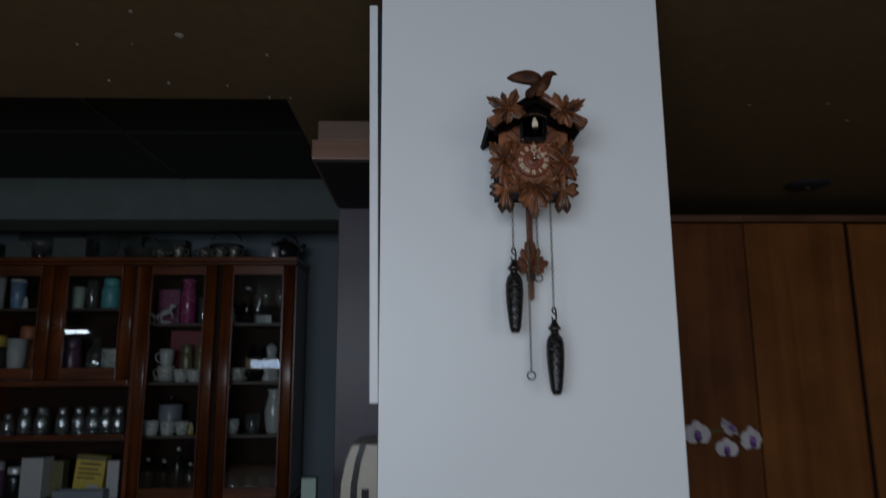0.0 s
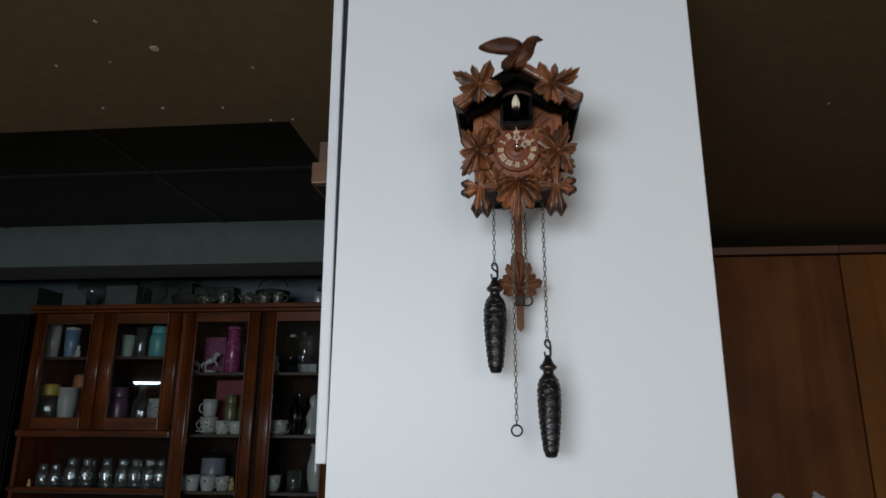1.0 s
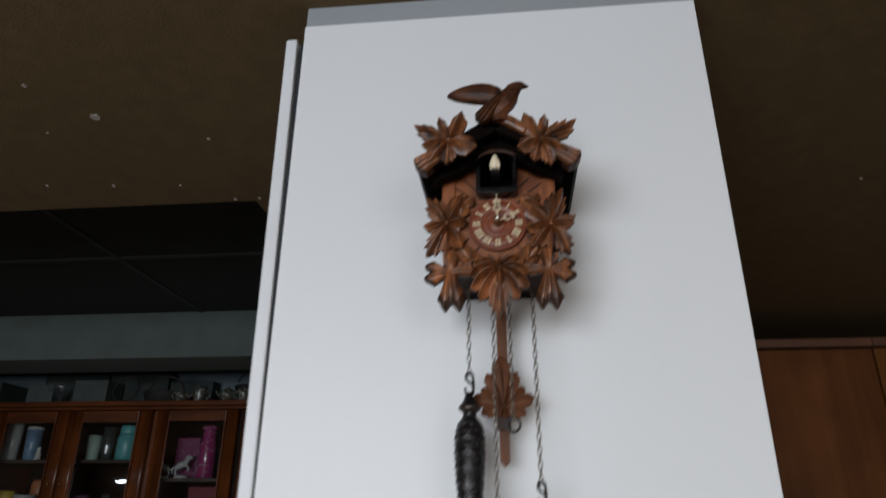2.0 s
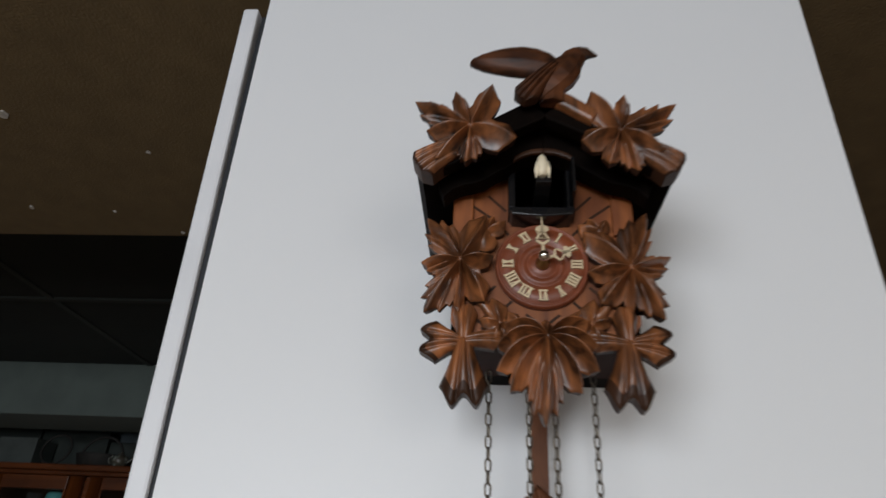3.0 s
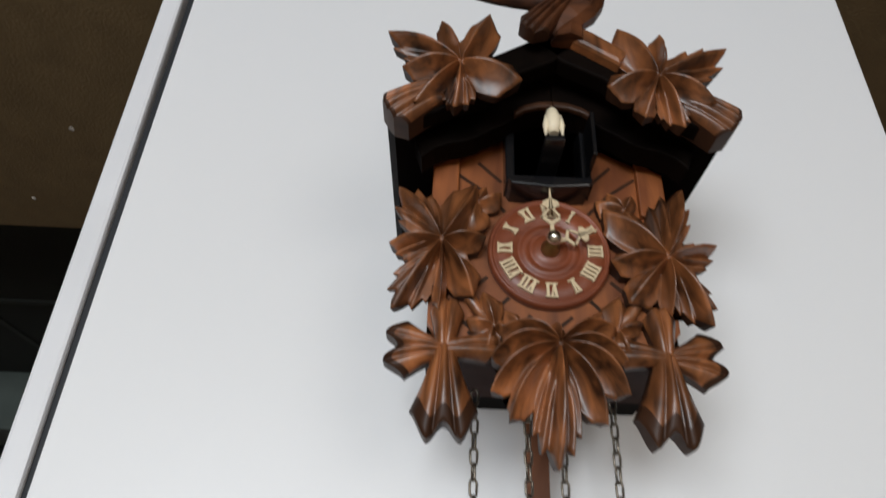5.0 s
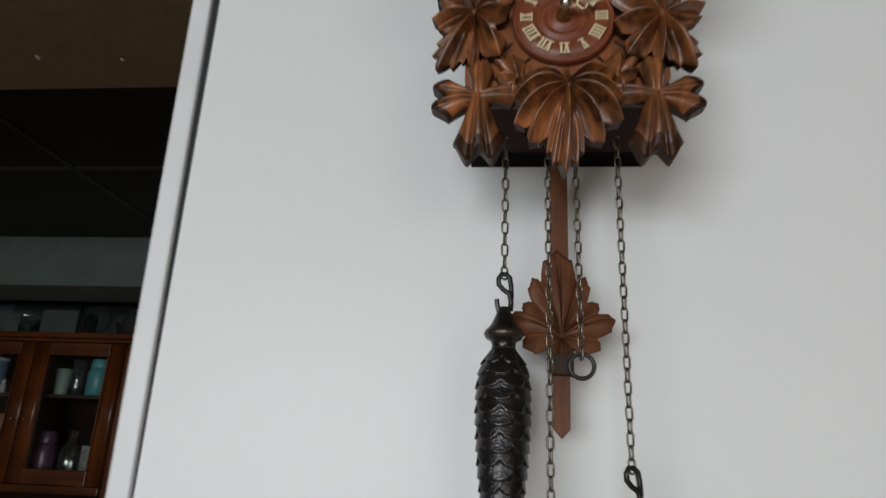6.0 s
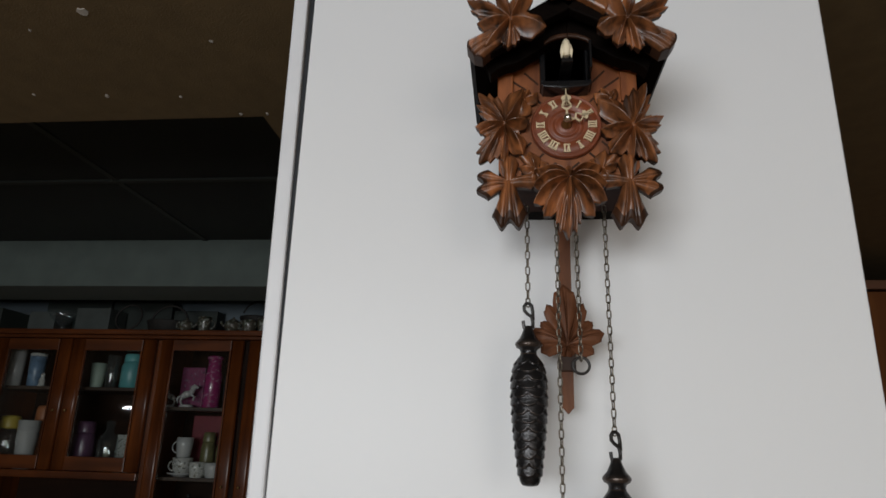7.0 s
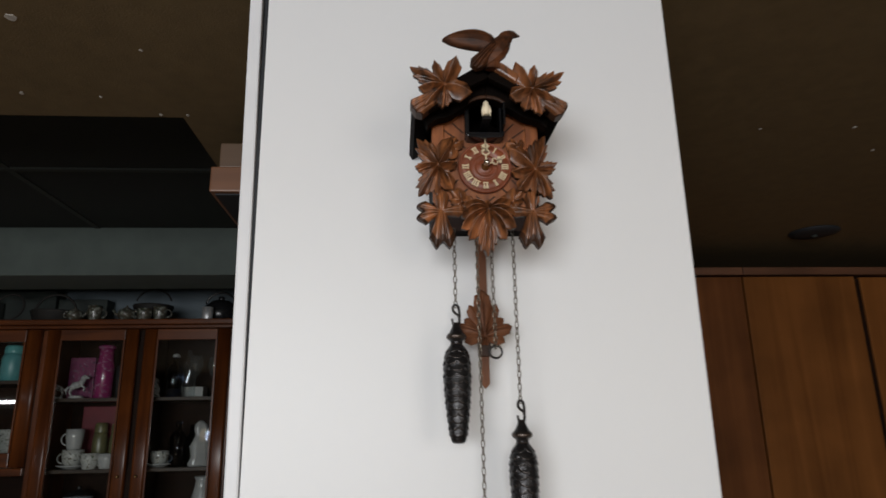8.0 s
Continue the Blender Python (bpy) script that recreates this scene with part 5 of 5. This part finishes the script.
carton(on(-2.11, "top", 4.27), 0.20, 0.16, 0.142, GREYP, "grey-green card box on top of the cabinet", "card_box")
bowl = part("glass_bowl", lathe([(0.035, 0), (0.012, 0.012), (0.012, 0.04), (0.07, 0.085), (0.085, 0.12), (0.082, 0.12), (0.066, 0.088), (0.01, 0.046)], 26), CLEAR, None, "", True)
bowl.matrix_world = on(-2.29, "top", 4.2)
tagged(bowl, "clear footed glass bowl on the cabinet", "bowl")
carton(on(-2.42, "top", 4.27, 4), 0.15, 0.16, 0.12, GREYP, "dark grey-green card box beside a bowl", "card_box")

# ---- counter nook behind the white unit ----
cnt = thing("low_counter", pose(0, 0, 0), "low dark wooden counter under the overhead cupboard", "counter")
part("body", box(-0.40, 0.56, 2.25, 2.797, 0.0, 0.87), SHADEW, cnt)
part("worktop", box(-0.42, 0.57, 2.23, 2.797, 0.8705, 0.90, 0.003), CABX, cnt)
cof = thing("coffee_maker", pose(-0.09, 2.60, 0.9004), "cream enamel coffee maker with a dark band", "coffee maker")
cbm = bmesh.new()
prof_c = [(-0.125, 0.0), (-0.128, 0.08), (-0.124, 0.17), (-0.112, 0.24), (-0.095, 0.285), (-0.085, 0.296), (0.10, 0.296), (0.11, 0.0)]
fa = [cbm.verts.new((x, -0.11, z)) for x, z in prof_c]
fb2 = [cbm.verts.new((x, 0.11, z)) for x, z in prof_c]
cbm.faces.new(fa)
cbm.faces.new(fb2)
for i in range(len(prof_c)):
    cbm.faces.new((fa[i], fa[(i + 1) % len(prof_c)], fb2[(i + 1) % len(prof_c)], fb2[i]))
bmesh.ops.bevel(cbm, geom=list(cbm.edges), offset=0.006, segments=2, profile=0.6, affect="EDGES")
part("body", cbm, CREAM, cof)
dbm = bmesh.new()
pd = [(-0.092, 0.0), (-0.095, 0.08), (-0.091, 0.17), (-0.079, 0.24), (-0.062, 0.298), (-0.040, 0.298), (-0.058, 0.24), (-0.069, 0.17), (-0.072, 0.08), (-0.070, 0.0)]
da = [dbm.verts.new((x, -0.113, z)) for x, z in pd]
db = [dbm.verts.new((x, -0.1105, z)) for x, z in pd]
dbm.faces.new(da)
dbm.faces.new(db)
for i in range(len(pd)):
    dbm.faces.new((da[i], da[(i + 1) % len(pd)], db[(i + 1) % len(pd)], db[i]))
part("dark_band", dbm, BLACKP, cof, "black curved band")
part("panel", box(-0.055, -0.03, -0.114, -0.1105, 0.09, 0.15, 0.001), BLACKP, cof, "black switch panel")
carton(pose(-0.325, 2.52, 0.9004), 0.05, 0.05, 0.185, PALEG, "pale green carton standing on the counter", "carton")

# ---- orchid beside the wardrobe ----
PETAL = plain("white_petal", (0.72, 0.68, 0.72), 0.5, vary=0.08, scale=60)
LIPM = plain("violet_petal", (0.20, 0.08, 0.32), 0.5, vary=0.35, scale=90)
STEMM = plain("green_stem", (0.07, 0.11, 0.035), 0.5, vary=0.2, scale=40)
POTM = plain("terracotta_pot", (0.34, 0.14, 0.07), 0.7, vary=0.12, scale=20)
stand = thing("plant_stand", pose(0.78, 2.28, 0), "small round wooden plant stand", "stand")
part("top", lathe([(0.14, 0.60), (0.145, 0.605), (0.145, 0.62), (0.14, 0.625)], 28), CABX, stand)
part("column", lathe([(0.022, 0.03), (0.02, 0.3), (0.026, 0.5995)], 14), CABW, stand)
part("foot", lathe([(0.12, 0.0), (0.12, 0.02), (0.03, 0.0295)], 24), CABW, stand)
orch = thing("orchid", pose(0.78, 2.28, 0.6254), "potted orchid with white and violet flowers", "plant")
part("pot", lathe([(0.05, 0), (0.07, 0.11), (0.075, 0.11), (0.075, 0.125), (0.066, 0.125), (0.06, 0.1)], 24), POTM, orch, "terracotta pot", True)
part("stem", tube([(0, 0, 0.10), (-0.02, 0, 0.32), (-0.01, -0.02, 0.50), (0.06, -0.05, 0.61), (0.14, -0.06, 0.635), (0.23, -0.06, 0.63), (0.30, -0.06, 0.60)], 0.0032, 8), STEMM, orch, "", True)
for k in range(5):
    ab = bmesh.new()
    aa = k * 1.26
    rows_l = []
    for i in range(9):
        s = i / 8
        w = 0.028 * math.sin(math.pi * (0.12 + 0.85 * s))
        r0, z0 = 0.02 + 0.2 * s, 0.125 + 0.10 * s - 0.16 * s * s
        c = Vector((r0 * math.cos(aa), r0 * math.sin(aa), z0))
        side = Vector((-math.sin(aa), math.cos(aa), 0)) * w
        rows_l.append([ab.verts.new(c + side + Vector((0, 0, 0.006))), ab.verts.new(c), ab.verts.new(c - side + Vector((0, 0, 0.006)))])
    for a, b in zip(rows_l, rows_l[1:]):
        for j in range(2):
            ab.faces.new((a[j], a[j + 1], b[j + 1], b[j]))
    bmesh.ops.solidify(ab, geom=list(ab.faces), thickness=0.0015)
    part("leaf", ab, STEMM, orch, "", True)


def petal_mesh(L, w, cup):
    bm = bmesh.new()
    rows_p = []
    for i in range(8):
        s = i / 7
        ww = w * math.sin(math.pi * (0.08 + 0.86 * s)) ** 0.7
        rows_p.append([bm.verts.new((L * s, ww * t, cup * s * s + 0.006 * (1 - t * t) * s)) for t in (-1, -0.5, 0, 0.5, 1)])
    for a, b in zip(rows_p, rows_p[1:]):
        for j in range(4):
            bm.faces.new((a[j], a[j + 1], b[j + 1], b[j]))
    bmesh.ops.solidify(bm, geom=list(bm.faces), thickness=0.0008)
    return bm


for fx, fz, face, size in ((0.905, 1.251, (-0.1, -1, 0.1), 1.0), (1.008, 1.268, (0.4, -0.6, 0.5), 0.85), (1.073, 1.232, (0.3, -1, 0.0), 1.0), (0.993, 1.206, (-0.35, -1, -0.1), 0.8)):
    q = Vector(face).to_track_quat("Z", "Y").to_matrix().to_4x4()
    base = Matrix.Translation((fx - 0.78, 2.2 - 2.28, fz - 0.6254)) @ q
    fl = None
    for ang, L, w, mt in ((0, 0.040, 0.027, PETAL), (180, 0.040, 0.027, PETAL), (90, 0.040, 0.018, PETAL), (215, 0.038, 0.017, PETAL), (325, 0.038, 0.017, PETAL), (270, 0.022, 0.012, LIPM)):
        o = part("flower" if fl is None else ("lip" if mt is LIPM else "petal"), petal_mesh(L * size, w * size, -0.006 if mt is PETAL else 0.010), mt, orch if fl is None else fl, "white orchid flower with a violet lip" if fl is None else "", True)
        mm = base @ Matrix.Rotation(radians(ang), 4, "Z")
        if fl is None:
            fl, m0 = o, mm
            o.matrix_basis = mm
        else:
            o.matrix_basis = m0.inverted() @ mm
    o = part("throat", lathe([(0.004, -0.002), (0.011 * size, 0.002), (0.008 * size, 0.009), (0.003, 0.012)], 12), LIPM, fl, "violet throat", True)
    o.matrix_basis = m0.inverted() @ base

# ---- dark disc on the ceiling over the wardrobe ----
rose = thing("ceiling_disc", pose(1.97, 3.21, CEILING_Z - 0.001), "dark round disc on the ceiling with a raised centre", "ceiling fitting")
part("disc", lathe([(0.10, 0), (0.10, -0.006), (0.07, -0.014), (0.02, -0.016)], 28), NEAR_BLACK, rose, "", True)
part("centre", lathe([(0.012, -0.0165), (0.012, -0.022), (0.004, -0.026)], 14), BATTEN, rose, "", True)
